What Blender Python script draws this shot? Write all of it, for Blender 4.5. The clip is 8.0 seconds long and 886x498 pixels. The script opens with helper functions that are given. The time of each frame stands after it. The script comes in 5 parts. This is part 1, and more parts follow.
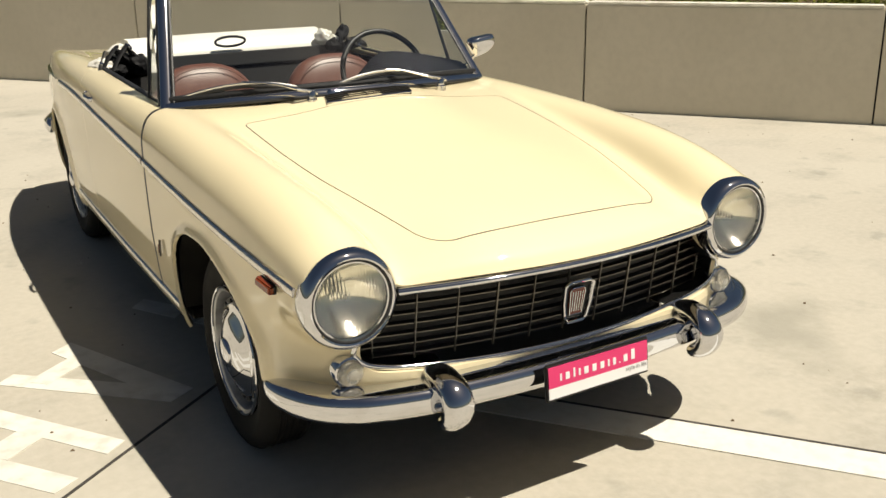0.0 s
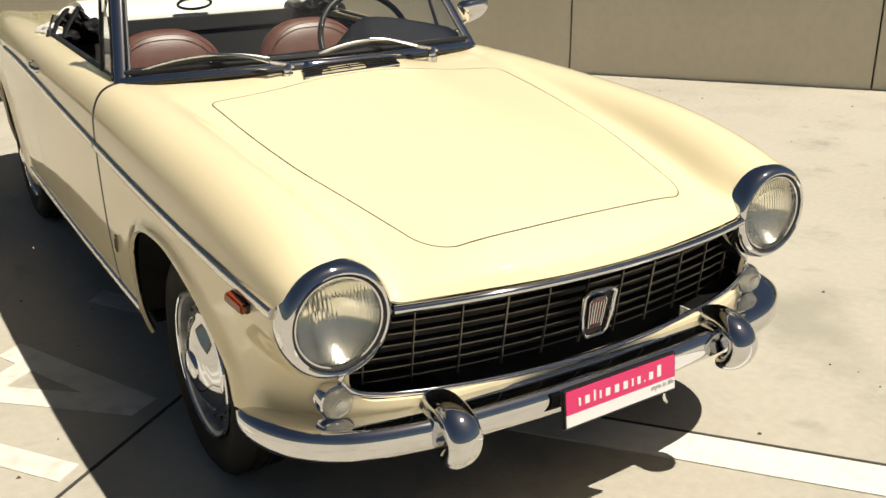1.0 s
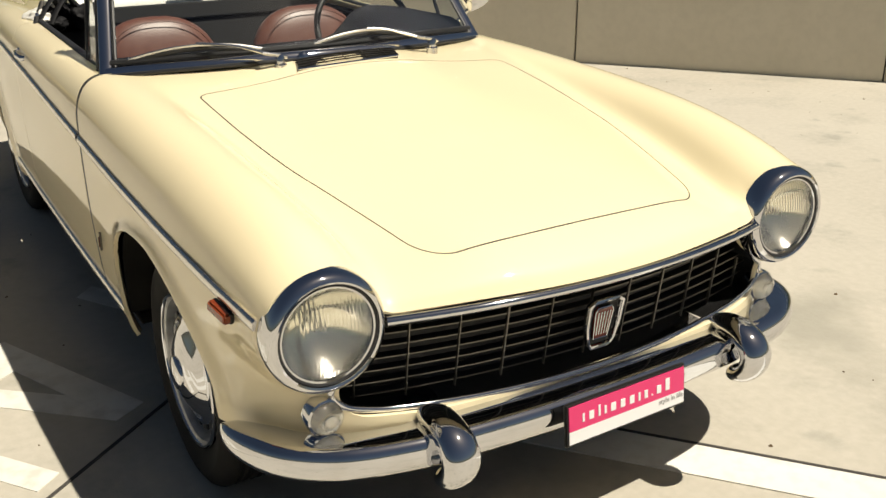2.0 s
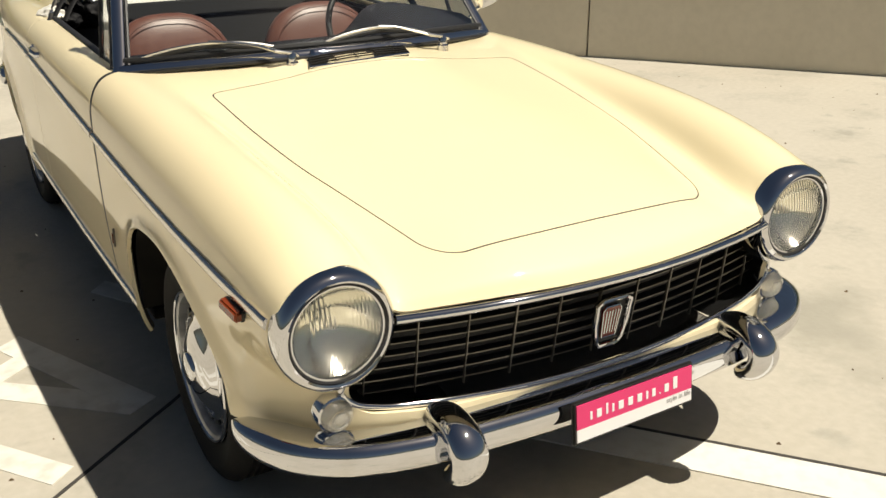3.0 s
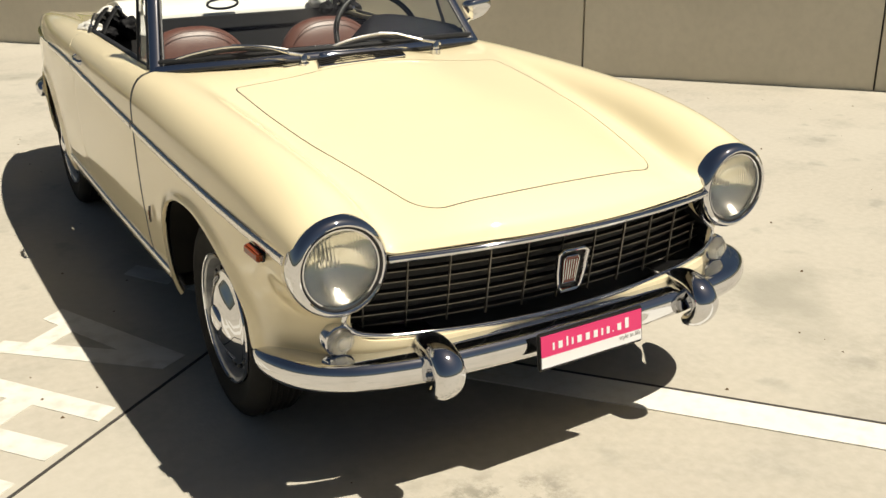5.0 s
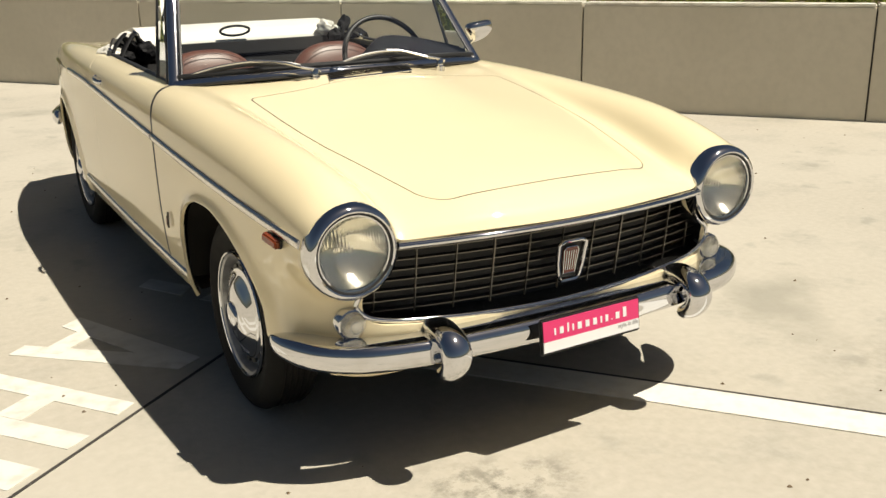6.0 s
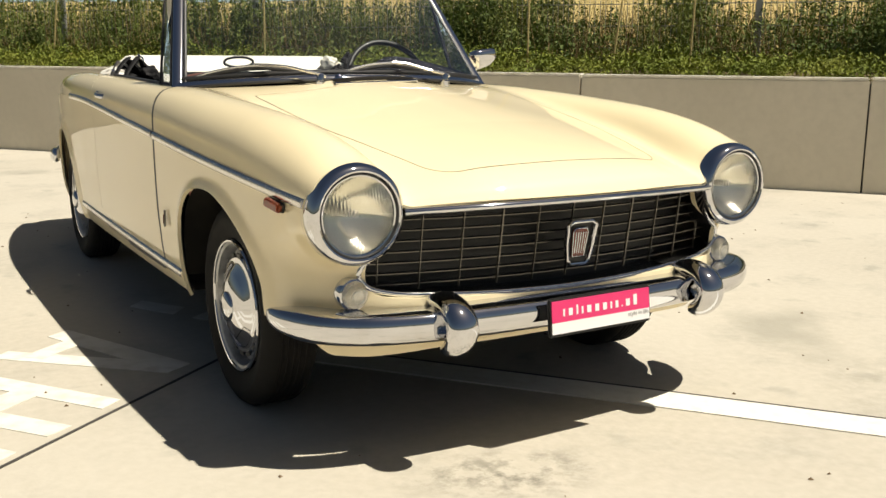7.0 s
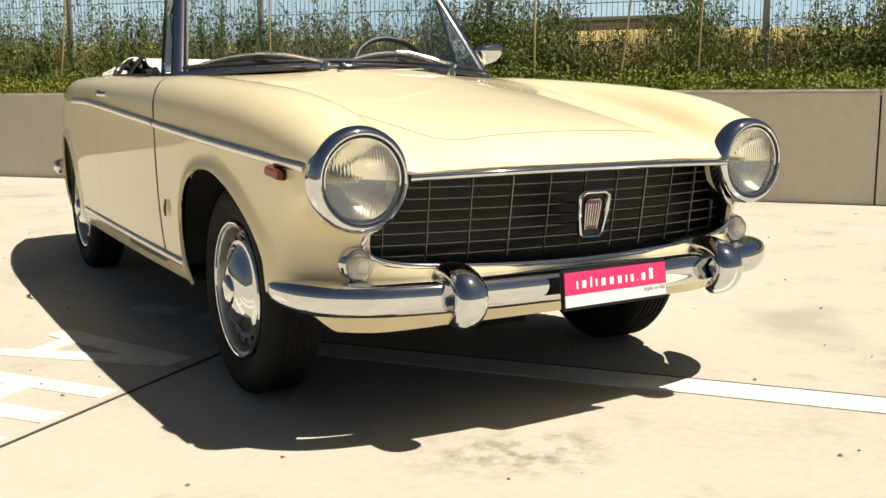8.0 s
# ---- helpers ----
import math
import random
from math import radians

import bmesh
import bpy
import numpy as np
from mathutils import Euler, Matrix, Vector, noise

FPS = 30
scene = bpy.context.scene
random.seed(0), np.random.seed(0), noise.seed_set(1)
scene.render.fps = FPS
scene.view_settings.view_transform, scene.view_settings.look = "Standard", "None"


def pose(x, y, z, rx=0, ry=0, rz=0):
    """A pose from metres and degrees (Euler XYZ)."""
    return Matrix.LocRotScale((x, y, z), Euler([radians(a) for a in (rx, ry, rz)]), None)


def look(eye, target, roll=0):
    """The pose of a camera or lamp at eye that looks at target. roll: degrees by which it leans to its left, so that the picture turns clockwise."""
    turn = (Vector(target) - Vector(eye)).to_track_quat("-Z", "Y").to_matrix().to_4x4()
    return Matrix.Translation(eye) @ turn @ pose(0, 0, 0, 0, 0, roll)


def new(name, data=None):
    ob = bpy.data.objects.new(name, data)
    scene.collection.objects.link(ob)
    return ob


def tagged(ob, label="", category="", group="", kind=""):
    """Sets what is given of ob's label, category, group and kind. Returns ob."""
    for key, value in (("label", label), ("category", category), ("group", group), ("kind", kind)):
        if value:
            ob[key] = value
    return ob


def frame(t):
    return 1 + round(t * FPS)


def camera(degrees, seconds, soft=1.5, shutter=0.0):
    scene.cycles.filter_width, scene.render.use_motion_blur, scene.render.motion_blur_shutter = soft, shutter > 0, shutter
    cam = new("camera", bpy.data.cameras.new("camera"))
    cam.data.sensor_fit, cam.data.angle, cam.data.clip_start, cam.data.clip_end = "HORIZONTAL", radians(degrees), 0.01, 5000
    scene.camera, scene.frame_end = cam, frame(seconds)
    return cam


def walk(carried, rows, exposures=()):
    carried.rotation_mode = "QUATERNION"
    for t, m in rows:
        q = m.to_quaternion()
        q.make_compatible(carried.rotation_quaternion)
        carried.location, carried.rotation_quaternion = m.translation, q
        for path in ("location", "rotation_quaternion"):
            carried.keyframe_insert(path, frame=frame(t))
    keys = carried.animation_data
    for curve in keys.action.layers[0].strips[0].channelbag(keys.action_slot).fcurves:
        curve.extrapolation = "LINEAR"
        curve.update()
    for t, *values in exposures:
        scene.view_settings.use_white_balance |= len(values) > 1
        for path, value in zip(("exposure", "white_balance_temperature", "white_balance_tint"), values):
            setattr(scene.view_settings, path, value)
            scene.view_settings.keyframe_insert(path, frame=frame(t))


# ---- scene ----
import collections

cam = camera(49.0, 8.0)
PATH = [
    (0, (-1.4209, -2.4792, 1.4087), (-0.4752, -0.8326, 0.7807), -0.81),
    (0.5, (-1.3706, -2.2955, 1.4169), (-0.4160, -0.6787, 0.7281), -0.87),
    (1, (-1.2968, -2.1476, 1.4023), (-0.3186, -0.5548, 0.6908), -0.47),
    (1.5, (-1.2233, -2.0489, 1.3936), (-0.2445, -0.4625, 0.6689), -0.17),
    (3, (-1.2235, -2.0609, 1.4151), (-0.2801, -0.4657, 0.6631), -0.19),
    (3.5, (-1.2715, -2.1300, 1.4205), (-0.3224, -0.5345, 0.6764), -0.06),
    (4, (-1.3202, -2.2316, 1.4191), (-0.3696, -0.6305, 0.6892), -0.05),
    (4.5, (-1.3570, -2.3459, 1.4128), (-0.4135, -0.7335, 0.6988), -0.27),
    (5, (-1.3892, -2.4593, 1.4018), (-0.4544, -0.8335, 0.7069), -0.63),
    (6.5, (-1.5212, -2.6186, 1.1702), (-0.5477, -0.9460, 0.6653), -0.48),
    (7, (-1.5265, -2.5870, 0.9754), (-0.5312, -0.8953, 0.5868), 0.43),
    (7.5, (-1.5094, -2.5568, 0.8666), (-0.5180, -0.8532, 0.5250), 0.41),
    (8, (-1.4960, -2.5380, 0.8013), (-0.5088, -0.8264, 0.4916), -0.21),
]
EXPOSURES = [(0, 0.2, 7150, 9), (5, 0.2, 7150, 9), (6.5, 0.26, 7150, 9), (7.5, 0.46, 7150, 9), (8, 0.48, 7150, 9)]
walk(cam, [(t, look(eye, target, roll)) for t, eye, target, roll in PATH], EXPOSURES)

# ---- light ----
SUN_TO = Vector((0.32, -0.36, 1.0)).normalized()
world = bpy.data.worlds.new("world")
scene.world = world
world.use_nodes = True
wn, wl = world.node_tree.nodes, world.node_tree.links
sky = wn.new("ShaderNodeTexSky")
sky.sky_type, sky.sun_disc = "NISHITA", False
sky.sun_elevation, sky.sun_rotation = math.asin(SUN_TO.z), math.atan2(SUN_TO.x, SUN_TO.y)
sky.air_density, sky.dust_density, sky.ozone_density = 1.0, 1.2, 1.0
wn["Background"].inputs["Strength"].default_value = 0.0245
wl.new(sky.outputs["Color"], wn["Background"].inputs["Color"])
sun_data = bpy.data.lights.new("sun", "SUN")
sun_data.energy, sun_data.angle, sun_data.color = 5.0, radians(0.53), (1.0, 0.97, 0.90)
sun = new("sun", sun_data)
sun.matrix_world = look(SUN_TO * 30, (0, 0, 0))


# ---- materials ----
def mat(name, base, rough=0.5, metal=0.0, spots=(), bump=None, coat=0.0, spec=None):
    """spots: (scale, detail, low, high, colour, amount); bump: (scale, strength, distance)."""
    m = bpy.data.materials.new(name)
    m.use_nodes = True
    nt = m.node_tree
    b = nt.nodes["Principled BSDF"]
    b.inputs["Base Color"].default_value = (*base, 1)
    b.inputs["Roughness"].default_value = rough
    b.inputs["Metallic"].default_value = metal
    b.inputs["Coat Weight"].default_value = coat
    b.inputs["Coat Roughness"].default_value = 0.03
    if spec is not None:
        b.inputs["Specular IOR Level"].default_value = spec
    co = nt.nodes.new("ShaderNodeTexCoord")
    last = None
    for scale, detail, low, high, colour, amount in spots:
        n = nt.nodes.new("ShaderNodeTexNoise")
        n.inputs["Scale"].default_value, n.inputs["Detail"].default_value = scale, detail
        nt.links.new(co.outputs["Object"], n.inputs["Vector"])
        r = nt.nodes.new("ShaderNodeMapRange")
        r.inputs["From Min"].default_value, r.inputs["From Max"].default_value = low, high
        r.inputs["To Max"].default_value = amount
        nt.links.new(n.outputs["Fac"], r.inputs["Value"])
        x = nt.nodes.new("ShaderNodeMix")
        x.data_type = "RGBA"
        nt.links.new(r.outputs["Result"], x.inputs["Factor"])
        if last:
            nt.links.new(last, x.inputs["A"])
        else:
            x.inputs["A"].default_value = (*base, 1)
        x.inputs["B"].default_value = (*colour, 1)
        last = x.outputs["Result"]
    if last:
        nt.links.new(last, b.inputs["Base Color"])
    if bump:
        n = nt.nodes.new("ShaderNodeTexNoise")
        n.inputs["Scale"].default_value, n.inputs["Detail"].default_value = bump[0], 6
        nt.links.new(co.outputs["Object"], n.inputs["Vector"])
        u = nt.nodes.new("ShaderNodeBump")
        u.inputs["Strength"].default_value, u.inputs["Distance"].default_value = bump[1], bump[2]
        nt.links.new(n.outputs["Fac"], u.inputs["Height"])
        nt.links.new(u.outputs["Normal"], b.inputs["Normal"])
    return m


def glass_mat(name, tint=(1, 1, 1), rough=0.0, bump=None, ior=1.5):
    m = bpy.data.materials.new(name)
    m.use_nodes = True
    b = m.node_tree.nodes["Principled BSDF"]
    b.inputs["Base Color"].default_value = (*tint, 1)
    b.inputs["Transmission Weight"].default_value = 1.0
    b.inputs["Roughness"].default_value = rough
    b.inputs["IOR"].default_value = ior
    return m


PAINT = mat("cream_paint", (0.85, 0.735, 0.485), 0.5, spots=((3.0, 3, 0.35, 0.7, (0.825, 0.705, 0.46), 0.5),), coat=1.0, spec=0.12)
CHROME = mat("chrome", (0.67, 0.675, 0.70), 0.045, 1.0, spots=((14, 4, 0.5, 0.8, (0.56, 0.55, 0.54), 0.5),))
TRIM = mat("bright_trim", (0.76, 0.74, 0.71), 0.27, 1.0)
DULL = mat("dull_bright_metal", (0.20, 0.185, 0.16), 0.38, 1.0)
BLACK = mat("black_paint", (0.012, 0.012, 0.012), 0.45)
DARK = mat("dark_underside", (0.013, 0.012, 0.010), 0.9, spots=((9, 4, 0.4, 0.7, (0.022, 0.019, 0.015), 0.8),), spec=0.2)
RUBBER = mat("tyre_rubber", (0.013, 0.0125, 0.012), 0.8, spots=((14, 4, 0.45, 0.7, (0.024, 0.022, 0.019), 0.6),), bump=(120, 0.2, 0.001), spec=0.2)
# rubber black, used as well for the painted shade in the shut gaps
SEAL_AND_GAP = mat("rubber_seal_and_gap_shade", (0.015, 0.015, 0.016), 0.5)
STEEL = mat("silver_wheel_paint", (0.42, 0.42, 0.42), 0.35, 0.6, spots=((30, 4, 0.45, 0.75, (0.2, 0.19, 0.17), 0.6),))
LEATHER = mat("brown_leather", (0.140, 0.058, 0.041), 0.40, spots=((25, 5, 0.4, 0.7, (0.105, 0.033, 0.022), 0.7),), bump=(160, 0.25, 0.002))
VINYL = mat("black_vinyl", (0.008, 0.008, 0.009), 0.65, bump=(90, 0.3, 0.002), spec=0.15)
DASH = mat("dark_dash_padding", (0.007, 0.007, 0.009), 0.85, bump=(120, 0.2, 0.001), spec=0.06)
WHITE_VINYL = mat("white_vinyl", (0.80, 0.78, 0.72), 0.45, spots=((6, 4, 0.4, 0.7, (0.72, 0.69, 0.62), 0.6),), bump=(30, 0.15, 0.004))
CARPET = mat("grey_interior_panel", (0.035, 0.034, 0.034), 0.9, bump=(200, 0.3, 0.002))
GLASS = glass_mat("window_glass", (0.97, 1.0, 0.985))
LENS = glass_mat("lamp_glass", (1.0, 0.99, 0.94), 0.03)
SIDE_LENS = mat("clear_lamp_glass", (0.90, 0.87, 0.78), 0.06, coat=1.0)
SIDE_LENS.node_tree.nodes["Principled BSDF"].inputs["Transmission Weight"].default_value = 0.72
AMBER = mat("amber_plastic", (0.21, 0.036, 0.010), 0.25, spots=((60, 2, 0.4, 0.6, (0.16, 0.024, 0.008), 0.7),), coat=0.5)
REFLECTOR = mat("silver_reflector", (0.94, 0.925, 0.86), 0.12, 1.0)
PINK = mat("magenta_print", (0.72, 0.035, 0.16), 0.35)
WHITE_PRINT = mat("white_print", (0.82, 0.82, 0.82), 0.35)
GREY_PRINT = mat("grey_print", (0.36, 0.35, 0.35), 0.4)
ENAMEL = mat("maroon_enamel", (0.16, 0.03, 0.02), 0.25, coat=0.6)
CONCRETE = mat("concrete_floor", (0.47, 0.435, 0.365), 0.82, spots=(
    (0.55, 5, 0.42, 0.66, (0.40, 0.365, 0.30), 0.75), (2.6, 6, 0.52, 0.70, (0.33, 0.31, 0.26), 0.55),
    (30, 6, 0.35, 0.75, (0.53, 0.49, 0.42), 0.5), (5.0, 8, 0.62, 0.72, (0.27, 0.26, 0.22), 0.5), (1.1, 10, 0.60, 0.70, (0.30, 0.285, 0.235), 0.7)), bump=(60, 0.25, 0.004))


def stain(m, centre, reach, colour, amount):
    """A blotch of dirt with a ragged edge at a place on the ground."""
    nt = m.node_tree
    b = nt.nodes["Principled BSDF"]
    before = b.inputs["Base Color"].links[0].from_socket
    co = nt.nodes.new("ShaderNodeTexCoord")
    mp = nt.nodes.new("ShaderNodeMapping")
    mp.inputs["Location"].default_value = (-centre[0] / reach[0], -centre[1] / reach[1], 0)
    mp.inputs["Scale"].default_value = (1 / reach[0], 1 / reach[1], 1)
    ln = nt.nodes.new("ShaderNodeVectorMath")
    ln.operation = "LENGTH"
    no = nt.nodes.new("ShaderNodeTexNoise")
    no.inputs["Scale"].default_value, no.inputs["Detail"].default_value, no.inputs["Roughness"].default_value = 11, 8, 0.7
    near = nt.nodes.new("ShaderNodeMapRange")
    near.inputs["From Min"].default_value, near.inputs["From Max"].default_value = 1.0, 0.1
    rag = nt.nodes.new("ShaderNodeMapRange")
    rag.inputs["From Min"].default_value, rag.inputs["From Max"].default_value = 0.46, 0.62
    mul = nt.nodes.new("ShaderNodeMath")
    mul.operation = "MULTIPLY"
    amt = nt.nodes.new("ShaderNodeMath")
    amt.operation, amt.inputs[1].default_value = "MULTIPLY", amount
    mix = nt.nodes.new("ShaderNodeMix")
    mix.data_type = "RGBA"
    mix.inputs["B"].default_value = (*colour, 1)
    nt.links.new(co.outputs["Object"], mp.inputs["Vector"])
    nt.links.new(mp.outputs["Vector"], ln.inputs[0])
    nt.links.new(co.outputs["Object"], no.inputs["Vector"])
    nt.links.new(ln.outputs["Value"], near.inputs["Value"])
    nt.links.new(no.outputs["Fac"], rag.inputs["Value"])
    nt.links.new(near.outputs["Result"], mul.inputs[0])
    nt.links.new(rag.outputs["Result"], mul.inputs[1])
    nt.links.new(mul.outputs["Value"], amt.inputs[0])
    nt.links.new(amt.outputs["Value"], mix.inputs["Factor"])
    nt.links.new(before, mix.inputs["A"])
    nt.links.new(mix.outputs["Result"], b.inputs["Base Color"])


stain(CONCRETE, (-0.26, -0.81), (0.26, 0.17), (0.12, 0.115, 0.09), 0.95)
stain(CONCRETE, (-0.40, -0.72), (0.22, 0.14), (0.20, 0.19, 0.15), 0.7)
stain(CONCRETE, (2.3, 1.6), (0.8, 0.5), (0.25, 0.235, 0.19), 0.45)
stain(CONCRETE, (1.3, -0.9), (0.6, 0.35), (0.26, 0.24, 0.19), 0.6)
WALL = mat("cast_concrete", (0.64, 0.59, 0.485), 0.85, spots=((1.2, 5, 0.4, 0.7, (0.57, 0.525, 0.425), 0.8), (18, 5, 0.4, 0.75, (0.53, 0.49, 0.40), 0.4)), bump=(45, 0.2, 0.003))
CAP = mat("concrete_edge", (0.74, 0.71, 0.63), 0.85, spots=((8, 5, 0.4, 0.7, (0.40, 0.37, 0.30), 0.6),))
LINE = mat("road_marking_white", (0.74, 0.72, 0.66), 0.7, spots=((22, 6, 0.48, 0.72, (0.60, 0.56, 0.48), 0.6), (3, 4, 0.5, 0.8, (0.66, 0.63, 0.55), 0.6)))
LETTERING = mat("worn_lettering_white", (0.71, 0.69, 0.63), 0.75, spots=((16, 7, 0.46, 0.66, (0.55, 0.52, 0.45), 0.8), (3, 4, 0.45, 0.7, (0.58, 0.55, 0.48), 0.6)))
JOINT = mat("joint_filler", (0.05, 0.045, 0.04), 0.9)
SOIL = mat("dry_soil", (0.16, 0.11, 0.065), 0.95, spots=((6, 6, 0.4, 0.7, (0.10, 0.07, 0.04), 0.8),), bump=(12, 0.6, 0.04))
FIELD = mat("dry_grass_field", (0.42, 0.31, 0.12), 0.95, spots=((0.25, 5, 0.4, 0.65, (0.30, 0.25, 0.09), 0.7), (2.5, 5, 0.4, 0.7, (0.47, 0.37, 0.16), 0.6)), bump=(3, 0.6, 0.1))
LEAF = mat("low_shrub_leaf", (0.15, 0.19, 0.028), 0.65, spots=((3.0, 3, 0.4, 0.65, (0.215, 0.225, 0.034), 0.8), (25, 2, 0.5, 0.7, (0.045, 0.065, 0.018), 0.7)), spec=0.18)
BUSH = mat("bush_leaf", (0.090, 0.130, 0.034), 0.65, spots=((2.2, 3, 0.4, 0.65, (0.145, 0.175, 0.044), 0.8), (20, 2, 0.5, 0.7, (0.042, 0.062, 0.020), 0.7)), spec=0.18)
WEED = mat("weed_leaf", (0.105, 0.145, 0.034), 0.65, spots=((2.0, 3, 0.4, 0.65, (0.170, 0.180, 0.045), 0.8), (20, 2, 0.5, 0.7, (0.04, 0.07, 0.02), 0.6)), spec=0.18)
STALK = mat("dry_stalk", (0.40, 0.32, 0.15), 0.8, spots=((5, 3, 0.4, 0.7, (0.33, 0.27, 0.11), 0.8),))
BROWN_STALK = mat("brown_stalk", (0.20, 0.125, 0.055), 0.85, spots=((5, 3, 0.4, 0.7, (0.30, 0.21, 0.09), 0.7),))
FENCE = mat("galvanised_steel", (0.36, 0.37, 0.37), 0.5, 0.5)
FARTREE = mat("far_foliage", (0.06, 0.085, 0.035), 0.9, spots=((0.5, 4, 0.4, 0.7, (0.035, 0.055, 0.02), 0.8),))
HAZE = bpy.data.materials.new("pale_sky")
HAZE.use_nodes = True
HAZE.node_tree.nodes["Principled BSDF"].inputs["Base Color"].default_value = (0, 0, 0, 1)
HAZE.node_tree.nodes["Principled BSDF"].inputs["Specular IOR Level"].default_value = 0
HAZE.node_tree.nodes["Principled BSDF"].inputs["Emission Color"].default_value = (0.47, 0.66, 0.80, 1)
HAZE.node_tree.nodes["Principled BSDF"].inputs["Emission Strength"].default_value = 0.76
FARWALL = mat("far_wall", (0.16, 0.17, 0.18), 0.9, spots=((0.4, 3, 0.4, 0.7, (0.11, 0.115, 0.12), 0.8),))


# ---- mesh helpers ----
def finish(ob, smooth=True, angle=40):
    if smooth:
        for p in ob.data.polygons:
            p.use_smooth = True
        ob.data.set_sharp_from_angle(angle=radians(angle))
    return ob


def mesh_ob(name, verts, faces, material, parent=None, label="", smooth=True, angle=40):
    me = bpy.data.meshes.new(name)
    me.from_pydata([tuple(v) for v in verts], [], [tuple(f) for f in faces])
    me.update()
    me.materials.append(material)
    ob = new(name, me)
    if parent is not None:
        ob.parent = parent
    if label:
        tagged(ob, label)
    return finish(ob, smooth, angle)


def part(name, bm, material, parent=None, label="", smooth=True, angle=40):
    me = bpy.data.meshes.new(name)
    bmesh.ops.recalc_face_normals(bm, faces=bm.faces)
    bm.to_mesh(me)
    bm.free()
    me.materials.append(material)
    ob = new(name, me)
    if parent is not None:
        ob.parent = parent
    if label:
        tagged(ob, label)
    return finish(ob, smooth, angle)


def curve(xs, ys):
    """A smooth interpolation through the points."""
    xs, ys = np.array(xs, float), np.array(ys, float)
    d = np.diff(ys) / np.diff(xs)
    m = np.concatenate([[d[0]], (d[1:] * np.diff(xs)[:-1] + d[:-1] * np.diff(xs)[1:]) / (xs[2:] - xs[:-2]), [d[-1]]])

    def at(x):
        x = np.clip(np.asarray(x, float), xs[0], xs[-1])
        k = np.clip(np.searchsorted(xs, x) - 1, 0, len(xs) - 2)
        h = xs[k + 1] - xs[k]
        t = (x - xs[k]) / h
        return ((2 * t**3 - 3 * t**2 + 1) * ys[k] + (t**3 - 2 * t**2 + t) * h * m[k] + (3 * t**2 - 2 * t**3) * ys[k + 1] + (t**3 - t**2) * h * m[k + 1])
    return at


def spline(points, n):
    """n points along a smooth curve through the given ones."""
    p = np.array(points, float)
    s = np.concatenate([[0], np.cumsum(np.linalg.norm(np.diff(p, axis=0), axis=1) ** 0.75 + 1e-9)])
    t = np.linspace(0, s[-1], n)
    return np.stack([curve(s, p[:, k])(t) for k in range(p.shape[1])], 1)


def clip_mesh(verts, faces, value):
    """The part of a mesh where value (one number a vertex) is above nought, cut cleanly."""
    out_v, out_f, ids, cuts = [], [], {}, {}

    def keep(i):
        if i not in ids:
            ids[i] = len(out_v)
            out_v.append(np.array(verts[i], float))
        return ids[i]

    def cut(i, j):
        key = (min(i, j), max(i, j))
        if key not in cuts:
            a, b = value[key[0]], value[key[1]]
            t = a / (a - b)
            cuts[key] = len(out_v)
            out_v.append(np.array(verts[key[0]], float) * (1 - t) + np.array(verts[key[1]], float) * t)
        return cuts[key]

    for f in faces:
        poly = []
        for a, b in zip(f, (*f[1:], f[0])):
            if value[a] > 0:
                poly.append(keep(a))
            if (value[a] > 0) != (value[b] > 0):
                poly.append(cut(a, b))
        if len(poly) > 2:
            out_f.append(poly)
    return np.array(out_v), out_f


def grid_faces(rows, cols):
    return [(i * cols + j, i * cols + j + 1, (i + 1) * cols + j + 1, (i + 1) * cols + j) for i in range(rows - 1) for j in range(cols - 1)]


def box(bm, size, at=(0, 0, 0), turn=None, bevel=0.0):
    m = Matrix.Translation(at) @ (turn if turn is not None else Matrix())
    made = bmesh.ops.create_cube(bm, size=1, matrix=m @ Matrix.Diagonal((*size, 1)))
    if bevel:
        bmesh.ops.bevel(bm, geom=list({e for v in made["verts"] for e in v.link_edges}), offset=bevel, segments=2, affect="EDGES")
    return bm


def tube(bm, points, radius, sides=10, flat=1.0, closed=False, radii=None, up=(0, 0, 1)):
    """A round bar along the points; flat squeezes it along its second axis."""
    p = [Vector(q) for q in points]
    n, rings = len(p), []
    for i in range(n):
        a = p[i - 1] if (i or closed) else p[i]
        b = p[(i + 1) % n] if (i < n - 1 or closed) else p[i]
        d = (b - a).normalized()
        u = Vector(up)
        u = (u - d * u.dot(d))
        u = u.normalized() if u.length > 1e-4 else d.orthogonal().normalized()
        w = d.cross(u)
        r = float(radii[i]) if radii is not None else radius
        rings.append([bm.verts.new(p[i] + r * (math.cos(k * 2 * math.pi / sides) * u * flat + math.sin(k * 2 * math.pi / sides) * w)) for k in range(sides)])
    for i in range(n if closed else n - 1):
        a, b = rings[i], rings[(i + 1) % n]
        for k in range(sides):
            bm.faces.new((a[k], a[(k + 1) % sides], b[(k + 1) % sides], b[k]))
    if not closed:
        bm.faces.new(rings[0][::-1])
        bm.faces.new(rings[-1])
    return bm


def lathe(bm, profile, at, axis="y", sides=48, closed=False):
    """Spins (radius, along) points round an axis through at."""
    rings = []
    for r, a in profile:
        ring = []
        for k in range(sides):
            c, s = r * math.cos(2 * math.pi * k / sides), r * math.sin(2 * math.pi * k / sides)
            q = (c, a, s) if axis == "y" else (a, c, s) if axis == "x" else (c, s, a)
            ring.append(bm.verts.new(Vector(at) + Vector(q)))
        rings.append(ring)
    for a, b in zip(rings, (rings[1:] + rings[:1]) if closed else rings[1:]):
        for k in range(sides):
            bm.faces.new((a[k], a[(k + 1) % sides], b[(k + 1) % sides], b[k]))
    return bm


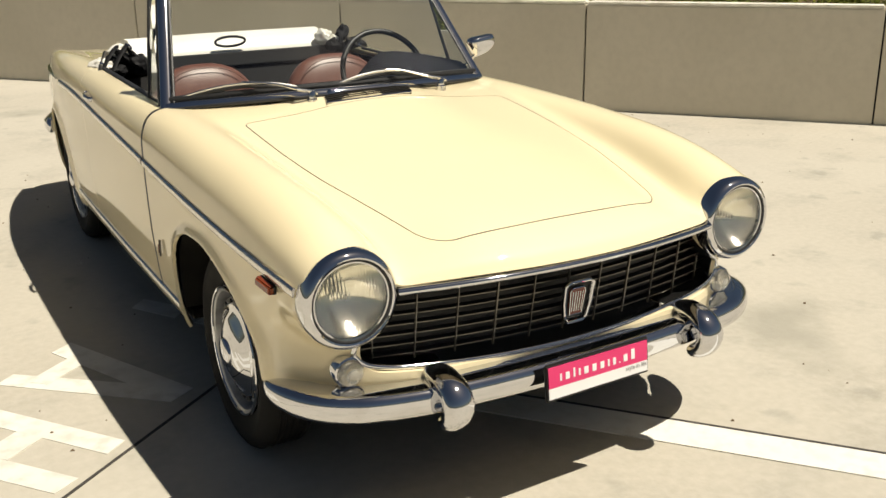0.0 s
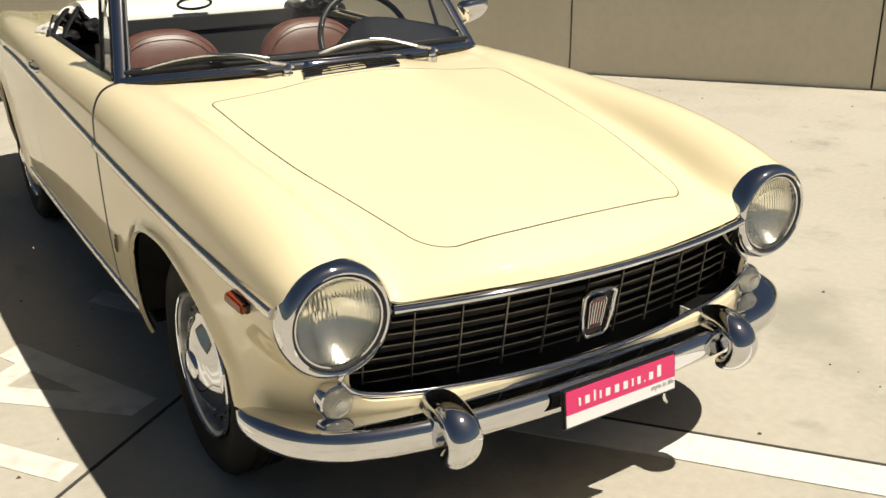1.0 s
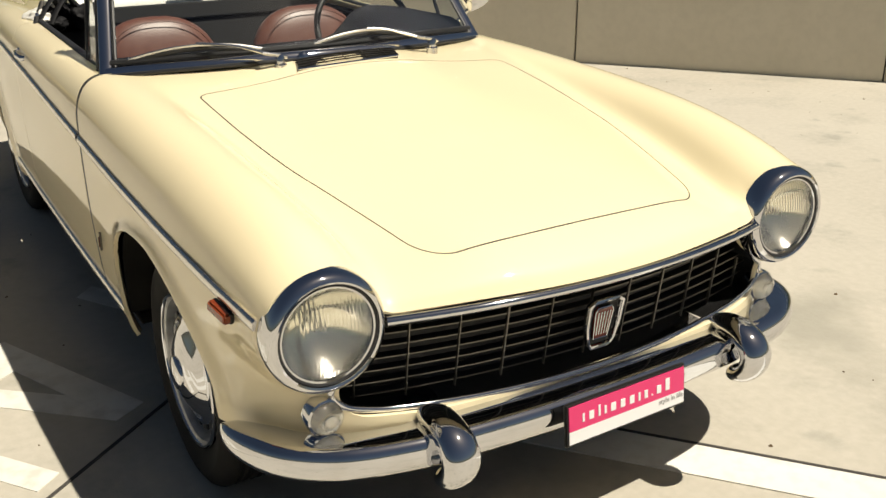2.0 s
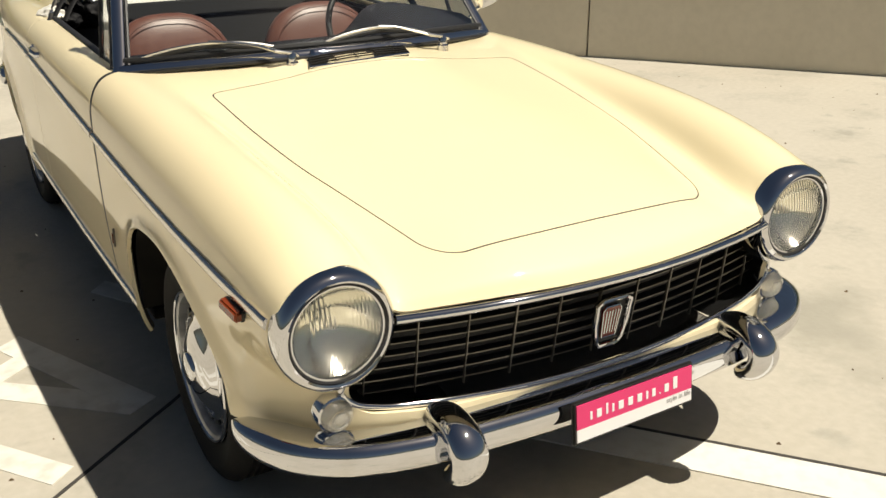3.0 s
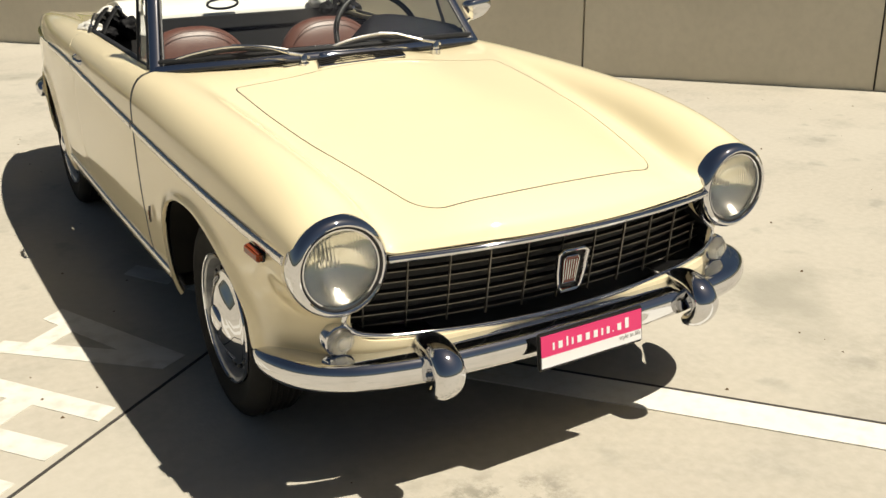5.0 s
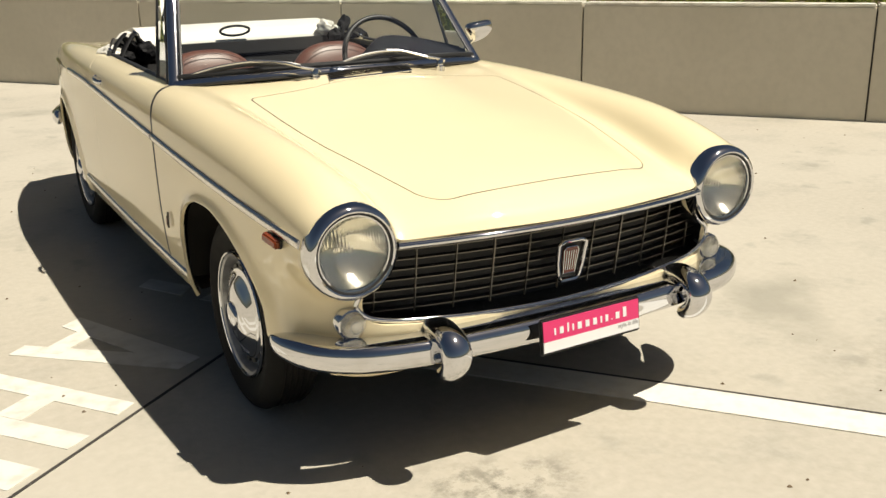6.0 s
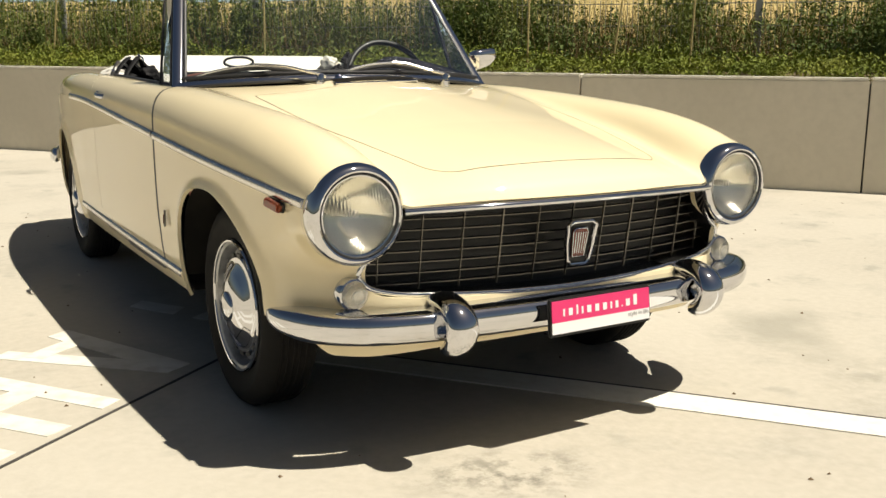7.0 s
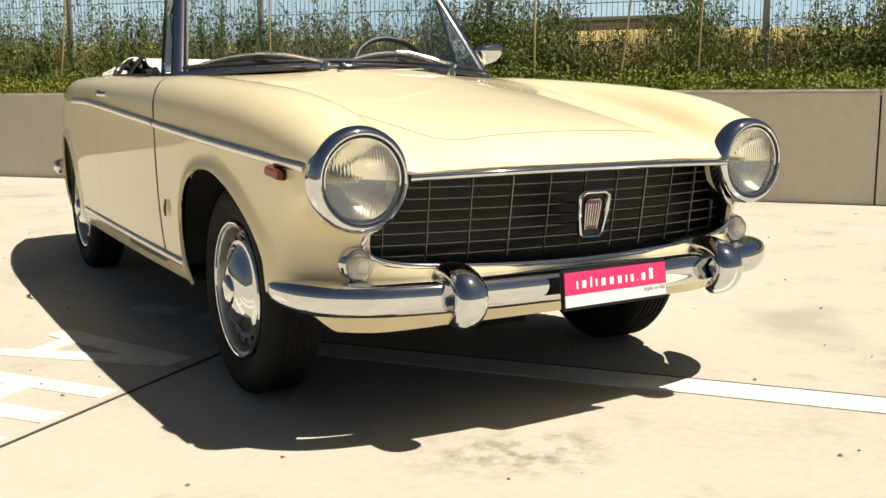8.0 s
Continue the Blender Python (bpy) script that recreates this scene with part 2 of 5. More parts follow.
def sweep(bm, path, section, closed_section=True, normal=(0, 0, 1), cap=True):
    """Sweeps a section of (out, up) points along a path; out lies across the path, to its right."""
    p = [Vector(q) for q in path]
    rings = []
    for i in range(len(p)):
        d = (p[min(i + 1, len(p) - 1)] - p[max(i - 1, 0)]).normalized()
        up = Vector(normal)
        up = (up - d * up.dot(d)).normalized()
        out = d.cross(up)
        rings.append([bm.verts.new(p[i] + out * a + up * b) for a, b in section])
    m = len(section)
    for a, b in zip(rings, rings[1:]):
        for k in range(m if closed_section else m - 1):
            bm.faces.new((a[k], a[(k + 1) % m], b[(k + 1) % m], b[k]))
    if cap and closed_section:
        bm.faces.new(rings[0][::-1])
        bm.faces.new(rings[-1])
    return bm


def empty(name, label, category, group="", at=(0, 0, 0)):
    ob = new(name)
    ob.location = at
    return tagged(ob, label, category, group)


# ---- the lot: floor, wall, bank ----
ALONG, ACROSS = Vector((-0.6247, 0.7809, 0)), Vector((0.7809, 0.6247, 0))
WALL_AT = Vector((4.8, 2.0, 0)).dot(ACROSS)
WALL_TOP = 0.845


def lot(s, w, z=0.0):
    """A place by its distance along the wall and across it (the wall's face lies at WALL_AT)."""
    return ALONG * s + ACROSS * w + Vector((0, 0, z))


def structure(ob, name_label="", category=""):
    return tagged(ob, name_label, category, kind="structure")


def slab(name, s0, s1, w0, w1, z0, z1, material, bevel=0.0):
    bm = bmesh.new()
    box(bm, (s1 - s0, w1 - w0, z1 - z0), (0, 0, 0), None, bevel)
    turn = Matrix((( ALONG.x, ACROSS.x, 0), (ALONG.y, ACROSS.y, 0), (0, 0, 1))).to_4x4()
    bmesh.ops.transform(bm, matrix=Matrix.Translation(lot((s0 + s1) / 2, (w0 + w1) / 2, (z0 + z1) / 2)) @ turn, verts=bm.verts)
    return part(name, bm, material, smooth=bevel > 0)


# floor: one sheet to the foot of the wall and far behind the camera
gv = [lot(s, w, 0) for s, w in ((-500, -500), (500, -500), (500, WALL_AT + 0.05), (-500, WALL_AT + 0.05))]
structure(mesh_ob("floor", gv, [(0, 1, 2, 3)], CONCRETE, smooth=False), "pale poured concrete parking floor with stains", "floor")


def patch(name, corners, z, material, label, category):
    bm = bmesh.new()
    low = [bm.verts.new((x, y, 0.0)) for x, y in corners]
    high = [bm.verts.new((x, y, z)) for x, y in corners]
    bm.faces.new(high)
    for k in range(len(corners)):
        j = (k + 1) % len(corners)
        bm.faces.new((low[k], low[j], high[j], high[k]))
    return structure(part(name, bm, material, smooth=False), label, category)


def strip(name, s0, s1, w0, w1, z, material, label, category):
    return patch(name, [lot(*q).xy for q in ((s0, w0), (s1, w0), (s1, w1), (s0, w1))], z, material, label, category)


# slab joints, square to the wall, and the painted bay line along one of them
strip("floor_joint", -40, 0.694, 0.005, 0.017, 0.0025, JOINT, "dark sawn joint across the concrete floor", "floor joint")
strip("floor_joint", 0.694, 0.704, -40, 0.004, 0.0025, JOINT, "dark sawn joint across the concrete floor", "floor joint")
strip("bay_line", -6.0, 0.66, -0.135, 0.001, 0.004, LINE, "worn white painted bay line on concrete", "road marking")

# retaining wall in cast panels with a light top edge
wall = empty("wall_north", "low grey cast concrete retaining wall in panels", "wall")
tagged(wall, kind="structure")
for k in range(-6, 9):
    s0 = 0.735 - 2.145 * k
    pn = slab("panel", s0 - 2.145 + 0.006, s0 - 0.006, WALL_AT, WALL_AT + 0.18, -0.1, WALL_TOP - 0.024 + 0.004 * (k % 2), WALL, 0.004)
    pn.parent = wall
    ed = slab("edge", s0 - 2.145 + 0.006, s0 - 0.006, WALL_AT - 0.002, WALL_AT + 0.182, WALL_TOP - 0.0235 + 0.004 * (k % 2), WALL_TOP + 0.004 * (k % 2), CAP, 0.010)
    ed.parent = wall
slab_back = slab("joint_backing", -14, 15, WALL_AT + 0.05, WALL_AT + 0.175, -0.1, WALL_TOP - 0.05, JOINT)
slab_back.parent = wall

# planted bank behind the wall, rising to a dry field
bw = [WALL_AT + 0.17, WALL_AT + 0.6, WALL_AT + 1.6, WALL_AT + 3, WALL_AT + 8, WALL_AT + 20, WALL_AT + 45, WALL_AT + 90, WALL_AT + 160, WALL_AT + 420]
bz = [WALL_TOP - 0.05, 0.86, 0.90, 0.98, 1.35, 2.3, 4.1, 7.0, 9.0, 9.5]
bs = list(np.linspace(-420, 420, 57))
bv = [lot(s, w, z + 0.25 * math.sin(s * 0.09) * min(1, (w - WALL_AT) / 60)) for w, z in zip(bw, bz) for s in bs]
bf = grid_faces(len(bw), len(bs))
cut_at = 2 * (len(bs) - 1)
structure(mesh_ob("bank", bv, bf[:cut_at], SOIL), "dry soil planting bed behind the wall", "soil")
structure(mesh_ob("ground", bv, bf[cut_at:], FIELD), "dry yellow grass field rising behind the fence", "field")

# ---- the car: a cream two-door open car, its front axle at y = 0, facing -y ----
car = empty("convertible_car", "cream vintage two-door convertible car with chrome trim, roof folded", "car")

# upper skin: sections from the centre line over bonnet valley and wing crown down to the side crease
SY = [-0.674, -0.662, -0.625, -0.56, -0.40, -0.20, 0.0, 0.20, 0.36, 0.47, 0.62, 1.0, 1.4, 1.75, 2.1, 2.5, 2.8, 3.05, 3.2]
Z_MID = curve(SY, [0.645, 0.665, 0.693, 0.718, 0.758, 0.797, 0.832, 0.867, 0.892, 0.904, 0.909, 0.902, 0.890, 0.882, 0.875, 0.858, 0.842, 0.815, 0.780])
Z_QUA = curve(SY, [0.643, 0.662, 0.688, 0.710, 0.746, 0.783, 0.815, 0.846, 0.869, 0.880, 0.888, 0.888, 0.882, 0.876, 0.870, 0.853, 0.835, 0.808, 0.770])
X_VAL = curve(SY, [0.478, 0.474, 0.465, 0.460, 0.472, 0.490, 0.505, 0.525, 0.54, 0.55, 0.56, 0.56, 0.56, 0.56, 0.56, 0.55, 0.52, 0.48, 0.44])
Z_VAL = curve(SY, [0.634, 0.646, 0.664, 0.682, 0.719, 0.757, 0.792, 0.827, 0.851, 0.863, 0.870, 0.874, 0.877, 0.880, 0.878, 0.862, 0.842, 0.806, 0.770])
X_CRO = curve(SY, [0.592, 0.592, 0.592, 0.592, 0.595, 0.601, 0.608, 0.617, 0.625, 0.631, 0.638, 0.648, 0.655, 0.655, 0.652, 0.635, 0.60, 0.555, 0.51])
Z_CRO = curve(SY, [0.739, 0.743, 0.754, 0.774, 0.806, 0.828, 0.843, 0.856, 0.864, 0.869, 0.872, 0.877, 0.885, 0.891, 0.892, 0.876, 0.852, 0.820, 0.782])
X_BEL = curve(SY, [0.706, 0.707, 0.709, 0.713, 0.724, 0.733, 0.739, 0.743, 0.745, 0.746, 0.747, 0.748, 0.747, 0.744, 0.737, 0.70, 0.655, 0.60, 0.55])
Z_BEL = curve(SY, [0.648, 0.648, 0.650, 0.653, 0.662, 0.674, 0.686, 0.698, 0.708, 0.715, 0.725, 0.748, 0.772, 0.788, 0.79, 0.785, 0.775, 0.76, 0.74])
MIDDLE = curve([-0.674, -0.35, 0, 0.33, 0.66, 1.0, 3.4], [0, 0, -0.009, -0.026, -0.043, -0.050, -0.052])


def warp(p):
    """The body's middle runs slightly aslant of the y axis; its near side stays where it is."""
    p = np.array(p, float).copy()
    c = MIDDLE(p[:, 1])
    p[:, 0] = p[:, 0] * (1 + c / 0.74) + c
    return p


def aslant(ob):
    for q in ob.data.vertices:
        q.co = warp([q.co])[0]
    return ob


OFFS = np.linspace(-2, 2, 9)
WEIGHTS = np.exp(-0.5 * OFFS**2) / np.exp(-0.5 * OFFS**2).sum()


def even(f, y):
    """A curve's value with the small unevenness between its stations taken out."""
    return float((f(y + OFFS * min(0.06, max(0.002, 0.22 * (y + 0.674)))) * WEIGHTS).sum())


def section(y):
    xv, zv, xc, zc, xb, zb, zm, zq = (even(f, y) for f in (X_VAL, Z_VAL, X_CRO, Z_CRO, X_BEL, Z_BEL, Z_MID, Z_QUA))
    k = (xv - 0.055 - 0.28) / (xv - 0.28)
    full = max(0.0, min(1.0, (y + 0.55) / 0.4))
    return [(0, zm), (0.14, zm + (zq - zm) * 0.25), (0.28, zq), (xv - 0.055, zq + (zv - zq) * (k + 0.02)), (xv, zv),
            (xv + (xc - xv) * 0.45, zv + (zc - zv) * 0.68), (xc, zc), (xc + (xb - xc) * 0.52, zc - (zc - zb) * (0.155 - 0.05 * full)), (xb - (xb - xc) * 0.12, zc - (zc - zb) * (0.52 - 0.09 * full)), (xb, zb)]


def front_shift(x):
    a = min(abs(x) / 0.5, 1.0)
    return -0.046 + 0.104 * a * a


LAMP_X, LAMP_Y, LAMP_Z = 0.594, -0.615, 0.622
NV = 84
ys = np.concatenate([np.linspace(-0.674, -0.55, 22), np.linspace(-0.542, 0.70, 130), np.linspace(0.715, 3.2, 110)])
upper_v, upper_c = [], 2 * NV - 1
for y in ys:
    half = spline(section(y), NV)
    pad = np.concatenate([half[6:0:-1] * [-1, 1], half, 2 * half[-1] - half[-2:-8:-1]])
    kern = np.exp(-0.5 * (np.arange(-6, 7) / 2.0) ** 2)
    half = np.stack([np.convolve(pad[:, k], kern / kern.sum(), "valid") for k in (0, 1)], 1)
    half[0, 0] = 0
    fade = max(0.0, min(1.0, (-0.22 - y) / 0.42))
    line = [(-x, z) for x, z in half[:0:-1]] + [(x, z) for x, z in half]
    for x, z in line:
        upper_v.append((x, y + front_shift(x) * fade, z))
upper_v = np.array(upper_v)
upper_f = grid_faces(len(ys), upper_c)


def rounded(px, py, x0, x1, y0, y1, r):
    """Signed distance inside (above nought) of a rounded rectangle."""
    cx, cy, hx, hy = (x0 + x1) / 2, (y0 + y1) / 2, (x1 - x0) / 2 - r, (y1 - y0) / 2 - r
    dx, dy = np.abs(px - cx) - hx, np.abs(py - cy) - hy
    return r - (np.hypot(np.maximum(dx, 0), np.maximum(dy, 0)) + np.minimum(np.maximum(dx, dy), 0))


BONNET_HALF = curve([-0.7, -0.6, -0.45, -0.29, -0.15, 0, 0.12, 0.24, 0.37, 0.6], [0.320, 0.345, 0.378, 0.412, 0.440, 0.459, 0.470, 0.476, 0.480, 0.486])


def bonnet_field(v):
    half = BONNET_HALF(v[:, 1])
    x = v[:, 0] / half * 0.5
    y = v[:, 1] - 0.022 * (v[:, 0] / 0.35) ** 2
    return np.minimum(rounded(x, y, -0.5, 0.5, -0.600, 1.2, 0.078), rounded(x, v[:, 1], -0.5, 0.5, -1.5, 0.345, 0.025)) * 0.85


def cockpit_field(v):
    half = np.interp(v[:, 1], [0.3, 0.62, 1.0, 1.85], [0.56, 0.600, 0.612, 0.60])
    rim = 0.462 + 0.190 * ((v[:, 0] + 0.02) / 0.591) ** 2
    return np.minimum(np.minimum(half - np.abs(v[:, 0]), 1.92 - v[:, 1]), v[:, 1] - rim)


def door_field(v):
    """Door outline on the side: the front edge curves back to the windscreen, the rear edge is upright."""
    front = 0.578 + 0.085 * np.clip((v[:, 2] - 0.72) / 0.16, 0, 1) ** 1.6 - 0.012 * np.clip((0.5 - v[:, 2]) / 0.2, 0, 1)
    return rounded(v[:, 1] - (front - 0.578), v[:, 2], 0.578, 1.52, 0.285, 1.3, 0.05)


GAP = 0.0016


def door_gap(v):
    """Half the shut gap: wide at the front edge, tight at the rear."""
    return np.where(v[:, 1] < 1.1, 0.0105, 0.0016)


# bonnet and shell
def seam(verts, faces, field, gap, shift, name, owner):
    """A dark ribbon just below the skin, standing in for the shade in a shut gap."""
    a, b = clip_mesh(verts, faces, field(verts) + gap(verts) + 0.0004)
    a, b = clip_mesh(a, b, gap(a) + 0.0004 - field(a))
    if len(a):
        mesh_ob(name, warp(a + shift(a)), b, SEAL_AND_GAP, owner, smooth=False)


def wing_front(v):
    """Above nought but for the skin that would stand before the rear edge of a lamp rim."""
    x = np.abs(v[:, 0])
    return np.maximum(np.maximum(np.hypot(x - LAMP_X, v[:, 2] - LAMP_Z) - 0.145, v[:, 1] - LAMP_Y - 0.008), 0.535 - x)


v, f = clip_mesh(upper_v, upper_f, -cockpit_field(upper_v))
v, f = clip_mesh(v, f, wing_front(v))
seam(v, f, bonnet_field, lambda q: GAP, lambda q: np.array([0, 0, -0.0006]), "bonnet_gap_shade", car)
for sign in (-1, 1):
    a, b = clip_mesh(v, f, sign * v[:, 0] - 0.5)
    for c, d in (clip_mesh(a, b, 1.1 - a[:, 1]), clip_mesh(a, b, a[:, 1] - 1.1)):
        seam(c, d, door_field, door_gap, lambda q: np.stack([-0.0003 * np.sign(q[:, 0]), 0 * q[:, 0], 0 * q[:, 0] - 0.0003], 1), "door_gap_shade", car)
bv_, bf_ = clip_mesh(v, f, bonnet_field(v) - GAP)
bonnet = mesh_ob("bonnet", warp(bv_), bf_, PAINT, car, angle=60)
v, f = clip_mesh(v, f, -bonnet_field(v) - GAP)
sides = {}
for sign, word in ((-1, "right"), (1, "left")):
    half_v, half_f = clip_mesh(v, f, sign * v[:, 0] - 0.5)
    sides[sign] = clip_mesh(half_v, half_f, door_field(half_v) - door_gap(half_v))
mask = np.where(np.abs(v[:, 0]) > 0.5, door_field(v) + door_gap(v), -1.0)
v, f = clip_mesh(v, f, -mask)
fv, ff = clip_mesh(v, f, 1.1 - v[:, 1])
upper = mesh_ob("front_body", warp(fv), ff, PAINT, car, angle=60)
fv, ff = clip_mesh(v, f, v[:, 1] - 1.1)
tail = mesh_ob("rear_body", warp(fv), ff, PAINT, car, angle=60)

# lower skin: a wrap round the plan, from the crease down to the sill
PLAN = [(0, -0.655), (0.25, -0.65), (0.42, -0.635), (0.53, -0.605), (0.62, -0.55), (0.685, -0.46), (0.718, -0.33), (0.735, -0.1), (0.742, 0.2),
        (0.746, 0.6), (0.748, 1.0), (0.746, 1.5), (0.74, 2.0), (0.72, 2.4), (0.665, 2.8), (0.58, 3.1), (0.45, 3.25), (0.2, 3.30), (0, 3.305)]
PLAN_TOP = [(0, -0.702), (0.25, -0.682), (0.42, -0.651), (0.585, -0.618), (0.698, -0.598), (0.717, -0.47), (0.726, -0.33)] + PLAN[7:]
at_ = np.concatenate([[0], np.cumsum(np.linalg.norm(np.diff(np.array(PLAN), axis=0), axis=1) ** 0.75)])
steps = np.linspace(0, at_[-1], 260)
plan, plan_top = (np.stack([curve(at_, np.array(q)[:, k])(steps) for k in (0, 1)], 1) for q in (PLAN, PLAN_TOP))
TUCK = curve([0.20, 0.26, 0.32, 0.42, 0.55, 0.70, 0.80], [0.065, 0.034, 0.018, 0.008, 0.002, 0.0, 0.0])
NZ = 56


def opening(y, z, yc, front, rear, p, q):
    """Nought on the edge of a wheel opening, below nought inside: front and rear halves of their own fullness."""
    d, up = y - yc, np.maximum(z - 0.40, 0) / 0.212
    k = np.clip(d / 0.24 + 0.5, 0, 1)
    k = k * k * (3 - 2 * k)
    reach, power = np.where(d < 0, front, rear), p + (q - p) * k
    return (np.abs(d) / reach) ** power + up ** power - 1


def arch_distance(y, z):
    """How far outside (above nought) a place on the side is from the nearer wheel opening."""
    a = opening(y, z, 0.03, 0.362, 0.292, 1.7, 2.4)
    b = np.hypot((y - 2.36) / 0.35, (z - 0.275) / 0.352) - 1
    return np.minimum(a * 0.2, b * 0.35)


def top_height(x, y):
    return np.where((y < -0.3) & (np.abs(x) < 0.70), 0.640, Z_BEL(y))


lower_v = []
full, full_top = (np.concatenate([np.stack([-q[::-1, 0], q[::-1, 1]], 1)[:-1], q]) for q in (plan, plan_top))
for i, (x, y) in enumerate(full):
    a, b = full[max(i - 1, 0)], full[min(i + 1, len(full) - 1)]
    out = np.array([(b - a)[1], -(b - a)[0]])
    out /= np.linalg.norm(out)
    top = float(top_height(x, y)) if y > -0.45 else 0.645
    bottom = 0.245 + (0.008 + 0.085 * max(0, min(1, (abs(x) - 0.650) / 0.05)) ** 1.2) * max(0, min(1, (-0.2 - y) / 0.1))
    for z in np.linspace(top, bottom, NZ):
        d = -float(TUCK(z)) * (1.0 if y > -0.4 else 0.9)
        dist = float(arch_distance(y, z))
        if abs(x) > 0.6 and -0.8 < y < 3:
            d += 0.014 * math.exp(-(max(dist, 0) / 0.035) ** 2)
        if y < -0.5 and abs(x) < 0.56:
            d += (0.005 * math.exp(-((z - 0.40) / 0.025) ** 2) - 0.03 * max(0, min(1, (0.38 - z) / 0.12))) * min(1.0, (0.56 - abs(x)) / 0.2)
        if y < -0.3:
            d -= 0.040 * max(0, min(1, (0.36 - z) / 0.07)) * min(1.0, max(0.0, (0.70 - abs(x)) / 0.06))
        k = max(0.0, min(1.0, (z - 0.47) / 0.14))
        k = k * k * (3 - 2 * k)
        lower_v.append((x + out[0] * d + (full_top[i][0] - x) * k, y + out[1] * d + (full_top[i][1] - y) * k, z))
lower_v = np.array(lower_v)
lower_f = grid_faces(len(full), NZ)

def grille_field(v):
    """Inside (above nought) of the grille's mouth, in the front view."""
    x, z = np.abs(v[:, 0]), v[:, 2]
    mouth = rounded(x, z, -0.9, 0.578, 0.404, 0.70, 0.065)
    return np.where(v[:, 1] < -0.4, mouth - 0.02 * np.clip((x - 0.2) / 0.38, 0, 1) ** 2 * (z < 0.5), -1.0)


def lamp_field(v):
    return np.where(v[:, 1] < -0.4, np.hypot(np.abs(v[:, 0]) - LAMP_X, v[:, 2] - LAMP_Z) - 0.108, 1.0)


v, f = clip_mesh(lower_v, lower_f, np.where(np.abs(lower_v[:, 0]) > 0.45, arch_distance(lower_v[:, 1], lower_v[:, 2]), 1.0))
v, f = clip_mesh(v, f, -grille_field(v))
v, f = clip_mesh(v, f, lamp_field(v))
for sign in (-1, 1):
    a, b = clip_mesh(v, f, sign * v[:, 0] - 0.5)
    seam(a, b, door_field, door_gap, lambda q: np.stack([-0.0004 * np.sign(q[:, 0]), 0 * q[:, 0], 0 * q[:, 0]], 1), "door_gap_shade", car)
for sign in (-1, 1):
    half_v, half_f = clip_mesh(v, f, sign * v[:, 0] - 0.5)
    dv, df = clip_mesh(half_v, half_f, door_field(half_v) - door_gap(half_v))
    uv, uf = sides[sign]
    n = len(uv)
    door = mesh_ob("door", warp(np.concatenate([uv, dv])), list(uf) + [[k + n for k in q] for q in df], PAINT, car, angle=60)
    sides[sign] = door
mask = np.where(np.abs(v[:, 0]) > 0.5, door_field(v) + door_gap(v), -1.0)
v, f = clip_mesh(v, f, -mask)
lower = mesh_ob("lower_body", warp(v), f, PAINT, car, angle=60)
for ob in (bonnet, upper, tail, lower, *sides.values()):
    so = ob.modifiers.new("thickness", "SOLIDIFY")
    so.thickness, so.offset, so.use_rim = 0.010, -1.0, True
    es = ob.modifiers.new("edges", "EDGE_SPLIT")
    es.split_angle = radians(48)

# dark floor pan, wheel houses and bulkheads
bm = bmesh.new()
box(bm, (1.27, 1.62, 0.03), (-0.05, 1.20, 0.258))
box(bm, (1.18, 0.30, 0.02), (-0.05, 1.88, 0.835))
box(bm, (0.96, 3.4, 0.03), (-0.04, 1.35, 0.232))
box(bm, (0.92, 0.92, 0.30), (0, -0.02, 0.40))
box(bm, (1.18, 0.03, 0.46), (-0.03, 0.44, 0.47))
box(bm, (0.98, 1.1, 0.34), (-0.05, 2.5, 0.42))
part("underbody", bm, DARK, car, "dark dusty underbody and wheel houses", smooth=False)


# wheel houses behind the openings, and the running gear between them
for sx in (-1, 1):
    for front in (True, False):
        turn_ = np.linspace(0.03, math.pi - 0.03, 33)
        if front:
            arc = []
            for a in turn_:
                ray = np.linspace(0.15, 0.5, 400)
                ry_, rz_ = 0.0 + ray * math.cos(a), 0.30 + ray * math.sin(a)
                hit = ray[int(np.argmax(opening(ry_, rz_, 0.03, 0.362, 0.292, 1.7, 2.4) > 0))] + 0.008
                arc.append((hit * math.cos(a), 0.30 + hit * math.sin(a)))
            deep, out_x = 0.46, [float(np.interp(y, [-0.45, -0.33, -0.1, 0.2], [0.672, 0.704, 0.722, 0.728])) for y, _ in arc]
        else:
            arc = [(2.36 + 0.357 * math.cos(a), 0.275 + 0.359 * math.sin(a)) for a in turn_]
            deep, out_x = 0.41, [0.655] * len(arc)
        bm = bmesh.new()
        inner = [bm.verts.new((sx * deep, y, z)) for y, z in arc]
        outer = [bm.verts.new((sx * ox - (0.02 if sx > 0 else 0), y, z)) for (y, z), ox in zip(arc, out_x)]
        for k in range(len(arc) - 1):
            bm.faces.new((inner[k], inner[k + 1], outer[k + 1], outer[k]))
        bm.faces.new(inner)
        part("wheel_house", bm, DARK, car, "dark dusty wheel house")
# unseen bulk added low down to deepen the shade beneath the car
bm = bmesh.new()
box(bm, (0.80, 0.30, 0.12), (0, -0.02, 0.235), None, 0.02)
part("unseen_crossmember", bm, DARK, car)
bm = bmesh.new()
box(bm, (0.30, 0.75, 0.12), (0, 0.12, 0.205), None, 0.03)
part("unseen_sump", bm, DARK, car)
bm = bmesh.new()
tube(bm, [(-0.24, 0.4, 0.20), (-0.26, 1.2, 0.19), (-0.24, 2.0, 0.21), (-0.30, 3.1, 0.24)], 0.028, 10)
part("unseen_exhaust", bm, DARK, car)

# wheels
SLOT_MESH = bpy.data.meshes.new("slot")
bm = bmesh.new()
box(bm, (0.006, 0.032, 0.015), (0, 0, 0), None, 0.002)
bm.to_mesh(SLOT_MESH)
